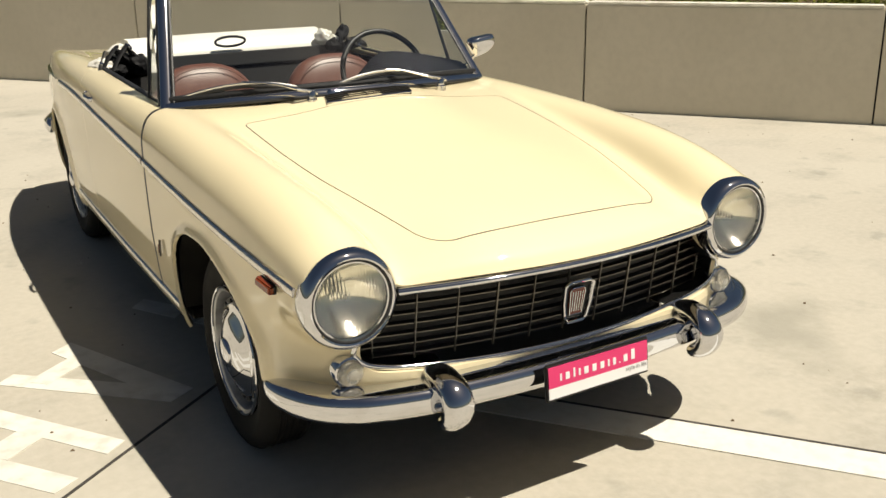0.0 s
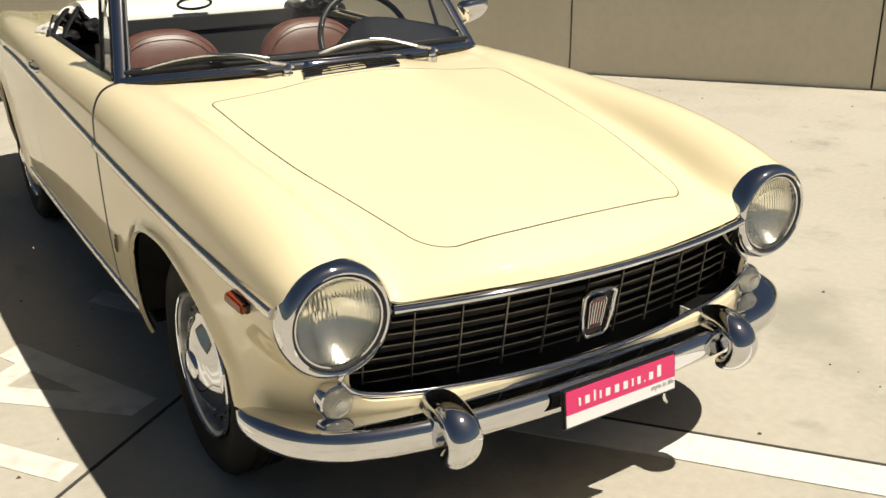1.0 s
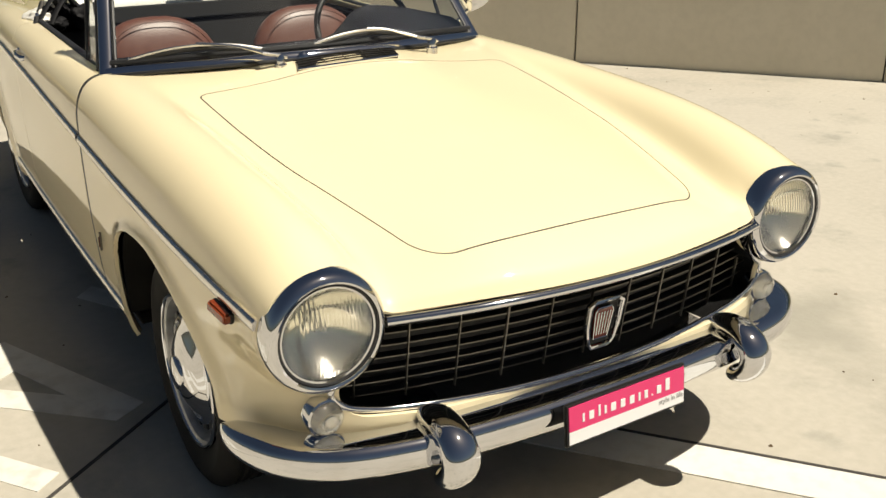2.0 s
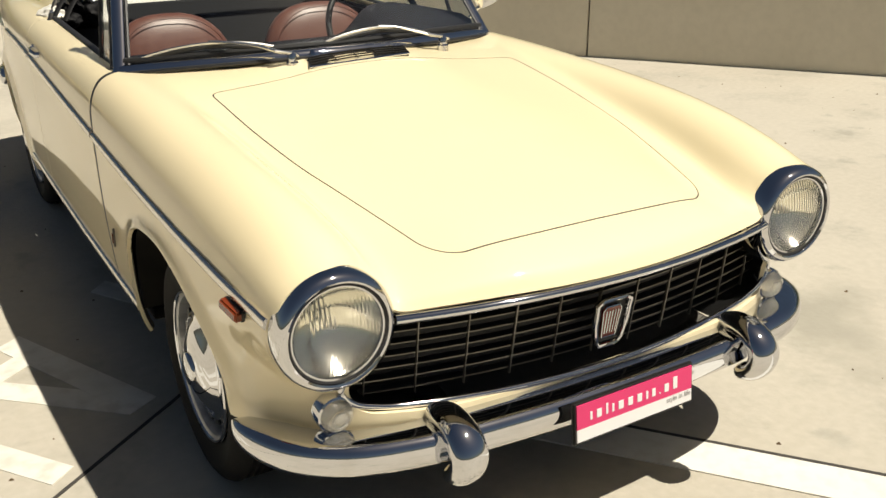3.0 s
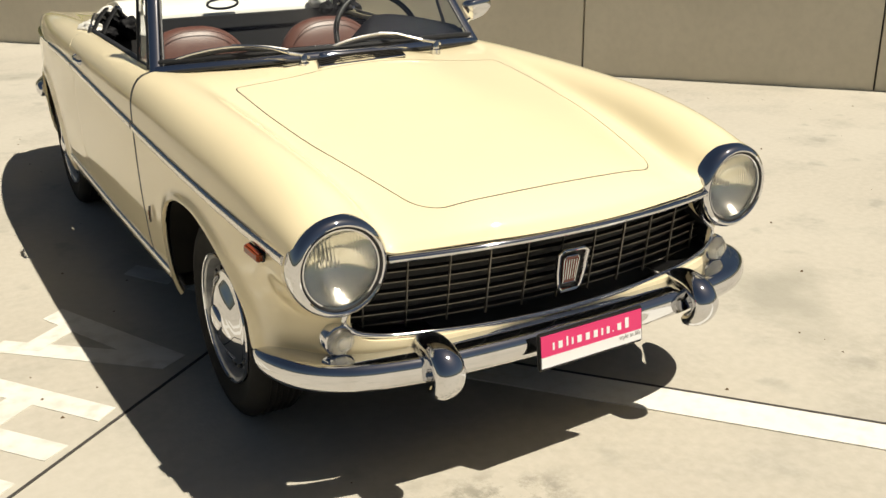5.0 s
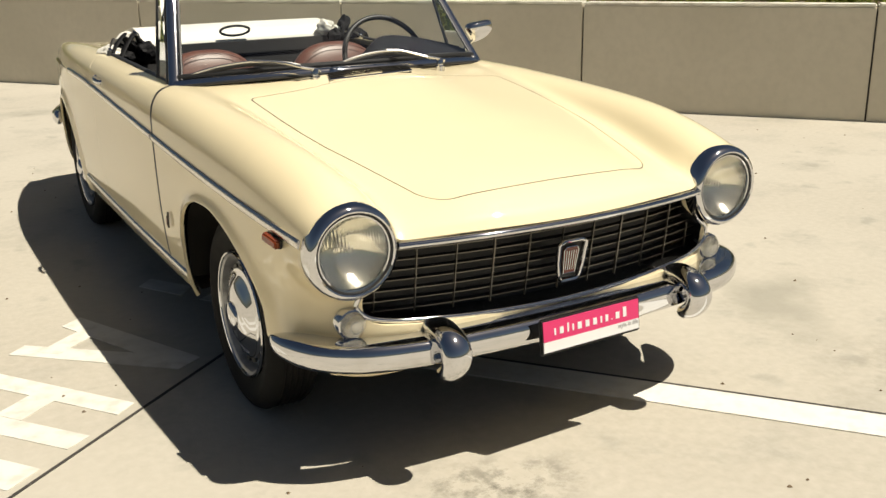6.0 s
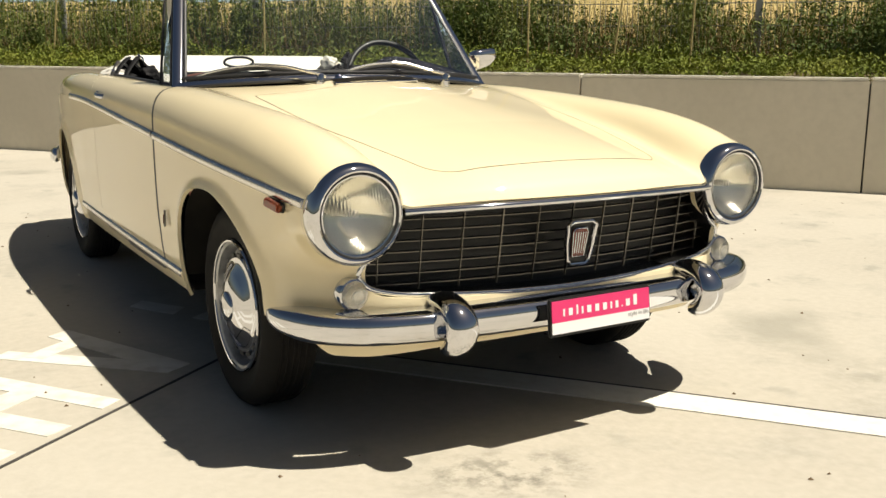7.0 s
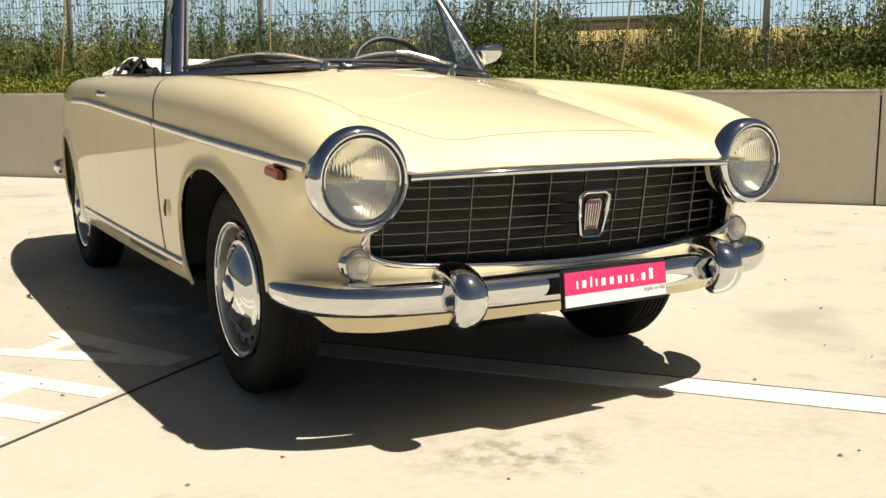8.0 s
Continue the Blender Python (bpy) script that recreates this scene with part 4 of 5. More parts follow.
for sx in (-1, 1):
    bm = bmesh.new()
    tube(bm, [screen(sx, v) for v in np.linspace(-0.04, 1.0, 12)], 0.0185, 16, 0.42, up=(sx * 0.42, -1, 0.55))
    part("post", bm, CHROME, windscreen, "flat chrome windscreen post")
    bm = bmesh.new()
    tube(bm, [screen(sx * 0.962, v) + Vector((0, 0.004, 0)) for v in np.linspace(0.0, 1.0, 12)], 0.006, 8)
    part("seal", bm, SEAL_AND_GAP, windscreen)
    bm = bmesh.new()
    tube(bm, [screen(sx * 1.028, v) + Vector((0, 0.012, 0)) for v in np.linspace(0.0, 1.0, 12)], 0.005, 8)
    part("outer_seal", bm, SEAL_AND_GAP, windscreen)
bm = bmesh.new()
sweep(bm, [screen(u, 0.0) + Vector((0, -0.004, -0.006)) for u in np.linspace(-1, 1, 41)], [(0.016, -0.012), (0.013, 0.002), (0.004, 0.011), (-0.010, 0.014), (-0.014, -0.012)])
part("lower_rail", bm, CHROME, windscreen, "chrome rail at the foot of the windscreen")
bm = bmesh.new()
tube(bm, [screen(u, -0.035) + Vector((0, -0.018, 0)) for u in np.linspace(-1, 1, 41)], 0.006, 8)
part("foot_seal", bm, SEAL_AND_GAP, windscreen)
bm = bmesh.new()
tube(bm, [screen(u, 0.045) + Vector((0, 0.002, 0)) for u in np.linspace(-0.98, 0.98, 41)], 0.009, 8)
part("lower_seal", bm, SEAL_AND_GAP, windscreen)
for sx in (-1, 1):
    bm = bmesh.new()
    tube(bm, warp([(sx * 0.632, 0.852, 0.875), (sx * 0.600, 0.905, 1.05), (sx * 0.572, 0.945, 1.19), (sx * 0.556, 0.935, 1.215)]), 0.0085, 8)
    part("quarter_light", bm, SEAL_AND_GAP, sides[sx], "dark upright frame behind the windscreen post")
    qv = warp([(sx * 0.629, 0.845, 0.885), (sx * 0.572, 0.940, 1.19), (sx * 0.545, 0.90, 1.20), (sx * 0.634, 0.70, 0.885)])
    qv = np.concatenate([qv, qv + [0.003 * sx, 0, 0]])
    bm = bmesh.new()
    vs = [bm.verts.new(q) for q in qv]
    for q in ((0, 1, 2, 3), (7, 6, 5, 4), (0, 4, 5, 1), (1, 5, 6, 2), (2, 6, 7, 3), (3, 7, 4, 0)):
        bm.faces.new([vs[k] for k in q])
    part("quarter_pane", bm, GLASS, sides[sx], "clear quarter light glass", smooth=False).visible_shadow = False
    bm = bmesh.new()
    tube(bm, warp([(sx * 0.622, y, float(Z_CRO(y)) + 0.000) for y in np.linspace(0.68, 1.60, 20)]), 0.012, 8, 0.7)
    part("window_seal", bm, SEAL_AND_GAP, sides[sx])

# wipers, cowl vent
def rail_y(x):
    return 0.470 + 0.190 * ((x + 0.045) / 0.591) ** 2


for px, py in ((-0.225, 0.445), (0.259, 0.455)):
    bm = bmesh.new()
    lathe(bm, [(0.0005, 0.040), (0.008, 0.038), (0.0125, 0.030), (0.0125, 0.014), (0.017, 0.010), (0.017, -0.02)], (px, py - 0.012, 0.880), "z", 18)
    wiper = part("wiper", bm, CHROME, car, "chrome wiper arm with dark rubber blade")
    bm = bmesh.new()
    tube(bm, [(px + 0.018, py - 0.010, 0.908), (px, py - 0.012, 0.915), (px - 0.05, py - 0.008, 0.925)], 0.008, 10, 0.7)
    part("arm_head", bm, TRIM, wiper)
    bm = bmesh.new()
    tip = px - 0.19
    arm = spline([(px - 0.035, py - 0.008, 0.922), (px - 0.09, 0.6 * py + 0.4 * rail_y(tip), 0.938), (px - 0.14, 0.3 * py + 0.7 * rail_y(tip) + 0.004, 0.952 - 0.020 * ((tip + 0.045) / 0.591) ** 2), (tip, rail_y(tip) + 0.010, 0.957 - 0.028 * ((tip + 0.045) / 0.591) ** 2)], 20)
    tube(bm, arm, 0.0045, 8, 0.6, radii=np.linspace(0.0085, 0.0055, 20))
    part("arm", bm, TRIM, wiper)
    for k, name, material in ((0, "blade_carrier", TRIM), (1, "blade", SEAL_AND_GAP)):
        bm = bmesh.new()
        tube(bm, [(px + dx, rail_y(px + dx) + 0.012, 0.915 - 0.028 * ((px + dx + 0.045) / 0.591) ** 2 + 0.036 * (1 - ((dx + 0.19) / 0.2) ** 2) - 0.009 * k) for dx in np.linspace(-0.375, -0.01, 28)], 0.0034 + 0.0008 * k, 6, 1.4)
        part(name, bm, material, wiper)
bm = bmesh.new()
lathe(bm, [(0.0005, 0.022), (0.007, 0.0205), (0.012, 0.016), (0.0155, 0.008), (0.0165, 0.0), (0.0165, -0.012)], (-0.150, 0.452, 0.895), "z", 24)
part("cowl_dome", bm, CHROME, car, "small chrome dome on the cowl")
SLOT_C = [(-0.205, 0.363), (0.100, 0.363), (0.122, 0.446), (-0.175, 0.438)]
bm = bmesh.new()
lo_ = [bm.verts.new((x, y, float(Z_MID(y)) - 0.012 - 0.05 * x * x)) for x, y in SLOT_C]
hi_ = [bm.verts.new((x, y, float(Z_MID(y)) + 0.0042 - 0.25 * x * x)) for x, y in SLOT_C]
bm.faces.new(hi_)
for k in range(4):
    bm.faces.new((lo_[k], lo_[(k + 1) % 4], hi_[(k + 1) % 4], hi_[k]))
vent = part("cowl_vent", bm, BLACK, car, "black air intake grid in the cowl", smooth=False)
def on_cowl(x, y, up):
    return (x, y, float(Z_MID(y)) + up - 0.25 * x * x)


for k in range(4):
    y = 0.378 + 0.018 * k
    bm = bmesh.new()
    tube(bm, [on_cowl(x, y, 0.0050) for x in np.linspace(-0.195 + 0.10 * (y - 0.363), 0.103 + 0.2 * (y - 0.363), 12)], 0.0022, 6)
    part("fin", bm, DARK, vent)
for k in range(4):
    x = -0.12 + 0.062 * k
    bm = bmesh.new()
    tube(bm, [on_cowl(x, 0.366, 0.0058), on_cowl(x + 0.012, 0.440, 0.0058)], 0.0016, 6)
    part("rib", bm, DARK, vent)
bm = bmesh.new()
tube(bm, [on_cowl(x, y, 0.0045) for x, y in SLOT_C], 0.0035, 8, closed=True)
part("bezel", bm, CHROME, vent, "bright bezel round the intake")

# cabin
DASH_U = np.linspace(-1, 1, 41)
hump = lambda x: 0.884 + 0.090 * (math.exp(-(abs(x - 0.25) / 0.125) ** 4) if x < 0.25 else max(0.0, 1 - ((x - 0.25) / 0.40) ** 1.3))
top_d = [(-0.045 + u * 0.575, 0.49 + 0.20 * u * u, 0.892 - 0.02 * u * u) for u in DASH_U]
mid_d = [(-0.045 + u * 0.580, 0.66 + 0.07 * u * u, 0.5 * (0.886 + hump(-0.045 + u * 0.58)) + 0.004) for u in DASH_U]
back_d = [(-0.045 + u * 0.585, 0.79, hump(-0.045 + u * 0.585)) for u in DASH_U]
roll_d = [(x, y + 0.012, z - 0.014) for x, y, z in back_d]
low_d = [(x, y - 0.05, 0.62) for x, y, _ in back_d]
bm = bmesh.new()
vs = [bm.verts.new(q) for q in top_d + mid_d + back_d + roll_d + low_d]
for r in range(4):
    for k in range(40):
        bm.faces.new((vs[41 * r + k], vs[41 * r + k + 1], vs[41 * r + 42 + k], vs[41 * r + 41 + k]))
part("dashboard", bm, DASH, car, "black padded dashboard")
bm = bmesh.new()
box(bm, (1.09, 0.02, 0.60), (-0.055, 1.74, 0.60), None, 0.004)
part("rear_panel", bm, CARPET, car, "dark grey panel behind the seats")
for sx in (-1, 1):
    bm = bmesh.new()
    box(bm, (0.03, 1.06, 0.58), (sx * 0.615, 1.20, 0.57), None, 0.01)
    aslant(part("door_lining", bm, VINYL, car))
bm = bmesh.new()
box(bm, (1.08, 1.35, 0.02), (-0.05, 1.10, 0.27))
part("cabin_floor", bm, CARPET, car, smooth=False)


def cushion(bm, half, at, turn, power=2.8, rows=18, cols=40):
    vs = []
    for i in range(rows + 1):
        a = math.pi * (i / rows - 0.5)
        for k in range(cols):
            b = 2 * math.pi * k / cols
            g = lambda c: math.copysign(abs(c) ** (2 / power), c)
            vs.append(bm.verts.new(Matrix.Translation(at) @ turn @ Vector((half[0] * g(math.cos(a)) * g(math.cos(b)), half[1] * g(math.cos(a)) * g(math.sin(b)), half[2] * g(math.sin(a))))))
    for i in range(rows):
        for k in range(cols):
            bm.faces.new((vs[i * cols + k], vs[i * cols + (k + 1) % cols], vs[(i + 1) * cols + (k + 1) % cols], vs[(i + 1) * cols + k]))
    bmesh.ops.remove_doubles(bm, verts=bm.verts, dist=1e-5)
    return bm


for sx in (-1, 1):
    seat = new("seat")
    seat.parent = car
    tagged(seat, "brown leather bucket seat with piping")
    lean = Matrix.Rotation(radians(-14), 4, "X")
    c = Vector((sx * 0.285 - 0.012, 1.36, 0.648))
    part("backrest", cushion(bmesh.new(), (0.232, 0.075, 0.262), c, lean, 2.5), LEATHER, seat)
    part("cushion", cushion(bmesh.new(), (0.24, 0.25, 0.08), Vector((sx * 0.285, 1.10, 0.42)), Matrix.Rotation(radians(6), 4, "X"), 3), LEATHER, seat)
    bm = bmesh.new()
    loop = []
    for k in range(48):
        b = 2 * math.pi * k / 48
        g = lambda q: math.copysign(abs(q) ** (2 / 2.5), q)
        loop.append(Matrix.Translation(c) @ lean @ Vector((0.205 * g(math.cos(b)), -0.062, 0.236 * g(math.sin(b)))))
    tube(bm, loop, 0.0020, 6, closed=True, up=(0, 1, 0))
    part("piping", bm, LEATHER, seat)

for sx in (-1, 1):
    aslant(part("bumper_end", cushion(bmesh.new(), (0.024, 0.055, 0.037), Vector((sx * 0.668, 2.985, 0.44)), Matrix.Rotation(radians(sx * 4), 4, "Z"), 2.6, 12, 24), CHROME, rear_bumper, "rounded chrome bumper end"))

# steering wheel
tilt = pose(0.278, 0.910, 0.872, 64, 0, 0)
bm = bmesh.new()
tube(bm, [tilt @ Vector((0.174 * math.cos(a), 0.174 * math.sin(a), 0)) for a in np.linspace(0, 2 * math.pi, 60, endpoint=False)], 0.0105, 10, closed=True)
steering = part("steering_wheel", bm, BLACK, car, "thin-rimmed black steering wheel")
for a in (200, 340, 270):
    bm = bmesh.new()
    tube(bm, [tilt @ Vector((0.174 * math.cos(radians(a)), 0.174 * math.sin(radians(a)), 0)), tilt @ Vector((0.03 * math.cos(radians(a)), 0.03 * math.sin(radians(a)), -0.025))], 0.006, 8, 2.0)
    part("spoke", bm, TRIM, steering)
bm = bmesh.new()
tube(bm, [tilt @ Vector((0, 0, -0.015)), tilt @ Vector((0, 0, -0.30))], 0.03, 14)
part("column", bm, BLACK, steering)
bm = bmesh.new()
tube(bm, [tilt @ Vector((0, 0, q)) for q in (0.012, 0.006, -0.03, -0.09, -0.16)], 0.03, 20, radii=[0.030, 0.037, 0.040, 0.046, 0.055])
part("hub", bm, BLACK, steering, "black steering wheel hub")
bm = bmesh.new()
tube(bm, [tilt @ Vector((0.039 * math.cos(a), 0.039 * math.sin(a), 0.004)) for a in np.linspace(0, 2 * math.pi, 24, endpoint=False)], 0.003, 6, closed=True)
part("hub_ring", bm, CHROME, steering)

# folded roof under a white cover, with black cloth at its ends
bm = bmesh.new()
path = [(x, 1.80 + 0.05 * (1 - (x / 0.6) ** 2), 0.90) for x in np.linspace(-0.475, 0.40, 30)]
sweep(bm, path[::-1], [(-0.065, -0.03), (-0.062, -0.005), (-0.045, 0.020), (-0.015, 0.050), (0.020, 0.068), (0.06, 0.072), (0.15, 0.055), (0.25, -0.03)])
roof = part("folded_roof", bm, WHITE_VINYL, car, "folded roof with white cover and black cloth ends")
RING = [(-0.048 + 0.068 * math.cos(a), 1.772 - 0.010 * math.sin(a), 0.943 + 0.022 * math.sin(a)) for a in np.linspace(0, 2 * math.pi, 44, endpoint=False)]
bm = bmesh.new()
tube(bm, RING, 0.0058, 8, 1.0, closed=True, up=(0, 1, 0.2))
part("loop_handle", bm, BLACK, roof, "black oval loop handle")


def fold(name, c, half, turn_z, turn_y, material, k):
    """A crumpled lump of cloth."""
    bm = bmesh.new()
    bmesh.ops.create_icosphere(bm, subdivisions=4, radius=1)
    for q in bm.verts:
        q.co *= 1 + 0.30 * noise.noise(q.co * 1.6 + Vector((k * 3.1, 0, 0))) + 0.12 * noise.noise(q.co * 4 + Vector((0, k, 0)))
    bmesh.ops.transform(bm, matrix=Matrix.Translation(c) @ Matrix.Rotation(radians(turn_z), 4, "Z") @ Matrix.Rotation(radians(turn_y), 4, "Y") @ Matrix.Diagonal((*half, 1)), verts=bm.verts)
    part(name, bm, material, roof)


for k, (c, half, tz, ty) in enumerate((((-0.630, 1.67, 0.896), (0.036, 0.060, 0.024), 25, -30), ((-0.555, 1.73, 0.938), (0.050, 0.045, 0.024), -10, -25), ((0.385, 1.75, 0.935), (0.030, 0.05, 0.038), 20, 10),
                                       ((0.445, 1.74, 0.925), (0.035, 0.05, 0.018), 0, 15))):
    fold("cover_fold", c, half, tz, ty, WHITE_VINYL, k)
for k, (c, half, tz, ty) in enumerate((((-0.475, 1.68, 0.885), (0.042, 0.05, 0.040), 0, 0), ((-0.600, 1.665, 0.885), (0.013, 0.05, 0.030), 25, -40), ((-0.545, 1.69, 0.925), (0.013, 0.05, 0.036), 10, -35), ((-0.575, 1.66, 0.872), (0.045, 0.06, 0.026), 0, 0), ((-0.555, 1.72, 0.90), (0.07, 0.05, 0.034), 0, -10), ((-0.49, 1.70, 0.925), (0.012, 0.04, 0.036), 0, -30),
                                       ((0.470, 1.72, 0.950), (0.026, 0.04, 0.042), 0, 25), ((0.52, 1.70, 0.90), (0.05, 0.05, 0.030), 0, 10), ((0.41, 1.70, 0.905), (0.03, 0.04, 0.03), 0, 0))):
    fold("cloth_fold", c, half, tz, ty, VINYL, k + 7)
for pts in (((-0.640, 1.60, 0.880), (-0.615, 1.63, 0.912), (-0.575, 1.67, 0.950), (-0.545, 1.72, 0.962)), ((-0.600, 1.60, 0.876), (-0.570, 1.63, 0.915), (-0.530, 1.67, 0.955), (-0.505, 1.72, 0.965)), ((0.430, 1.66, 0.90), (0.445, 1.68, 0.955), (0.455, 1.73, 0.965))):
    bm = bmesh.new()
    tube(bm, spline(pts, 14), 0.011, 8, 0.4)
    part("strap", bm, VINYL, roof, "black cloth strap")
for side, pts in ((-1, ((-0.668, 1.50, 0.872), (-0.66, 1.56, 0.880), (-0.635, 1.63, 0.905), (-0.60, 1.70, 0.945))), (1, ((0.545, 1.50, 0.872), (0.54, 1.56, 0.880), (0.51, 1.63, 0.90), (0.48, 1.70, 0.935)))):
    bm = bmesh.new()
    tube(bm, pts, 0.008, 8, 0.5)
    hinge = part("hinge", bm, DULL, roof, "dull metal roof hinge link")
    for c in (pts[0], pts[2]):
        bm = bmesh.new()
        lathe(bm, [(0.0005, -0.007), (0.009, -0.006), (0.011, 0.0), (0.009, 0.006), (0.0005, 0.007)], c, "x", 14)
        part("pivot", bm, CHROME, hinge)
bm = bmesh.new()
tube(bm, [(-0.520, 1.685, 0.975), (-0.500, 1.68, 0.960), (-0.498, 1.672, 0.935), (-0.478, 1.67, 0.925)], 0.0055, 8, 0.6)
part("latch", bm, CHROME, roof, "small chrome roof latch")

# door mirror
bm = cushion(bmesh.new(), (0.060, 0.030, 0.038), Vector((0.650, 0.795, 0.968)), Matrix.Rotation(radians(-10), 4, "Z") @ Matrix.Rotation(radians(-8), 4, "Y"), 4.5)
for q in bm.verts:
    q.co.y += 0.02 * max(0, (q.co.x - 0.62) / 0.08) * (1 if q.co.y < 0.795 else 0)
    low_ = max(0.0, (0.972 - q.co.z) / 0.042)
    q.co.x += (0.628 - q.co.x) * 0.55 * low_
    q.co.y += (0.800 - q.co.y) * 0.45 * low_
mirror = part("door_mirror", bm, CHROME, sides[1], "angular chrome door mirror on a slim stalk")
bm = bmesh.new()
tube(bm, [(0.590, 0.835, 0.872), (0.598, 0.828, 0.900), (0.640, 0.800, 0.950)], 0.0065, 8)
part("stalk", bm, CHROME, mirror)
bm = bmesh.new()
lathe(bm, [(0.0005, 0.016), (0.014, 0.013), (0.020, 0.003), (0.020, -0.012)], (0.590, 0.838, 0.868), "z", 18)
part("base", bm, CHROME, mirror)


# ---- painted lettering on the floor, as strokes ----
def stroke(corners, z):
    patch("floor_lettering", [lot(s, w).xy for s, w in corners], 0.5 * z, LETTERING, "worn white painted letter stroke on concrete", "road marking")


stroke([(0.735, -0.952), (0.73, -0.868), (1.40, -0.855), (1.40, -0.945)], 0.0040)
stroke([(0.740, -0.737), (0.745, -0.655), (1.40, -0.625), (1.40, -0.710)], 0.0040)
stroke([(0.985, -0.862), (0.985, -0.724), (1.085, -0.722), (1.085, -0.860)], 0.0046)
stroke([(0.730, -1.175), (0.731, -1.06), (1.40, -1.045), (1.40, -1.165)], 0.0040)
stroke([(0.757, -0.302), (0.767, -0.405), (1.385, -0.500), (1.392, -0.418)], 0.0040)
stroke([(0.757, -0.300), (1.392, -0.140), (1.395, -0.235), (0.80, -0.390)], 0.0046)
stroke([(1.225, -0.44), (1.225, -0.22), (1.305, -0.20), (1.305, -0.45)], 0.0052)
stroke([(1.178, 0.185), (1.20, 0.290), (1.42, 0.311), (1.404, 0.215)], 0.0040)
stroke([(0.90, 0.16), (0.90, 0.26), (1.08, 0.28), (1.08, 0.17)], 0.0040)

# ---- planting behind the wall ----
rg = np.random.default_rng(7)
# grit and leaf crumbs on the floor
n = 260
gx, gy, gr = rg.uniform(-2.5, 4.5, n), rg.uniform(-1.8, 5.0, n), rg.uniform(0.0025, 0.008, n)
v, f = [], []
for x, y, r in zip(gx, gy, gr):
    a, b = rg.uniform(0, 3.1), len(v)
    for k in range(6):
        t = a + k * math.pi / 3
        v.append((x + r * math.cos(t) * rg.uniform(0.5, 1.3), y + r * math.sin(t) * rg.uniform(0.5, 1.3), 0.001))
    v.append((x, y, 0.002 + r * 0.6))
    f += [(b + k, b + (k + 1) % 6, b + 6) for k in range(6)]
tagged(mesh_ob("floor_grit", v, f, SOIL, smooth=False), "scattered dark grit and leaf crumbs on concrete", "debris", kind="stuff")


def leaf_quads(centres, length, width, droop=0.5):
    """Folded leaf blades (four corners each) about the centres, turned at random."""
    n = len(centres)
    a = rg.uniform(0, 2 * np.pi, n)
    e = rg.normal(0.35, droop, n)
    d = np.stack([np.cos(a) * np.cos(e), np.sin(a) * np.cos(e), np.sin(e)], 1)
    side = np.stack([-np.sin(a), np.cos(a), rg.normal(0, 0.5, n)], 1)
    side /= np.linalg.norm(side, axis=1)[:, None]
    ln, wd = (length * rg.uniform(0.6, 1.4, n))[:, None], (width * rg.uniform(0.6, 1.4, n))[:, None]
    p0, p2 = centres, centres + d * ln
    mid = centres + d * ln * 0.5 + np.array([0, 0, 0.15]) * ln
    v = np.stack([p0, mid + side * wd, p2, mid - side * wd], 1).reshape(-1, 3)
    f = np.arange(4 * n).reshape(-1, 4)
    return v, f


def stems(roots, tips, radius):
    """Thin three-sided bending stems."""
    n, v, f = len(roots), [], []
    for k in range(4):
        t = k / 3
        c = roots * (1 - t) + tips * t
        c = c + np.stack([np.sin(t * 3 + roots[:, 0] * 9), np.cos(t * 2.5 + roots[:, 1] * 7), np.zeros(n)], 1) * 0.03 * t
        for j in range(3):
            off = np.array([math.cos(j * 2.094), math.sin(j * 2.094), 0]) * radius * (1 - 0.75 * t)
            v.append(c + off)
    v = np.stack(v, 1).reshape(-1, 3)
    for i in range(n):
        for k in range(3):
            for j in range(3):
                b = i * 12 + k * 3
                f.append((b + j, b + (j + 1) % 3, b + 3 + (j + 1) % 3, b + 3 + j))
    return v, f


def bed(s, off, z):
    q = np.outer(s, np.array(ALONG)) + np.outer(off + WALL_AT, np.array(ACROSS))
    q[:, 2] = z
    return q


def bed_height(off):
    return np.interp(off, [0.17, 0.6, 1.6, 3, 8], [0.795, 0.86, 0.90, 0.98, 1.35])


LUSH_AT = [-5, -2.4, -1.6, -1.1, -0.5, -0.1, 0.1, 0.35, 0.6, 1.2, 1.45, 1.7, 2.1, 2.6, 3.1, 3.6, 4.1, 4.7, 5.3, 5.8, 6.3, 6.9, 7.6, 8.5, 13]
LUSH = [0.7, 1.05, 0.9, 0.35, 0.2, 0.45, 1.0, 0.9, 0.2, 0.1, 0.65, 1.1, 1.05, 0.6, 0.75, 0.55, 0.4, 0.8, 0.55, 0.85, 0.5, 0.85, 0.55, 0.75, 0.7]


def thick(s):
    """How lush the planting is along the wall."""
    return np.interp(s, LUSH_AT, LUSH) + 0.12 * np.sin(s * 5.1) + 0.08 * np.sin(s * 11.3 + 1)


# low ground cover along the wall
n = 2600
s = rg.uniform(-4.5, 11.5, n)
off = rg.uniform(0.20, 1.15, n)
tall = (0.05 + 0.13 * rg.random(n) ** 1.5) * (0.7 + 0.5 * np.clip(thick(s), 0, 1.4)) * np.interp(off, [0.2, 0.4, 1.1], [0.55, 1.0, 1.25])
cs, hs = np.repeat(np.arange(n), 28), rg.random(n * 28)
c = bed(s[cs] + rg.normal(0, 0.055, n * 28), np.maximum(off[cs] + rg.normal(0, 0.05, n * 28), 0.19), 0)
c[:, 2] = bed_height(off[cs]) + 0.01 + tall[cs] * hs
v, f = leaf_quads(c, 0.034, 0.0095)
tagged(mesh_ob("ground_cover", v, f.tolist(), LEAF, smooth=False), "low green ground cover shrubs along the wall", "shrubs", kind="stuff")

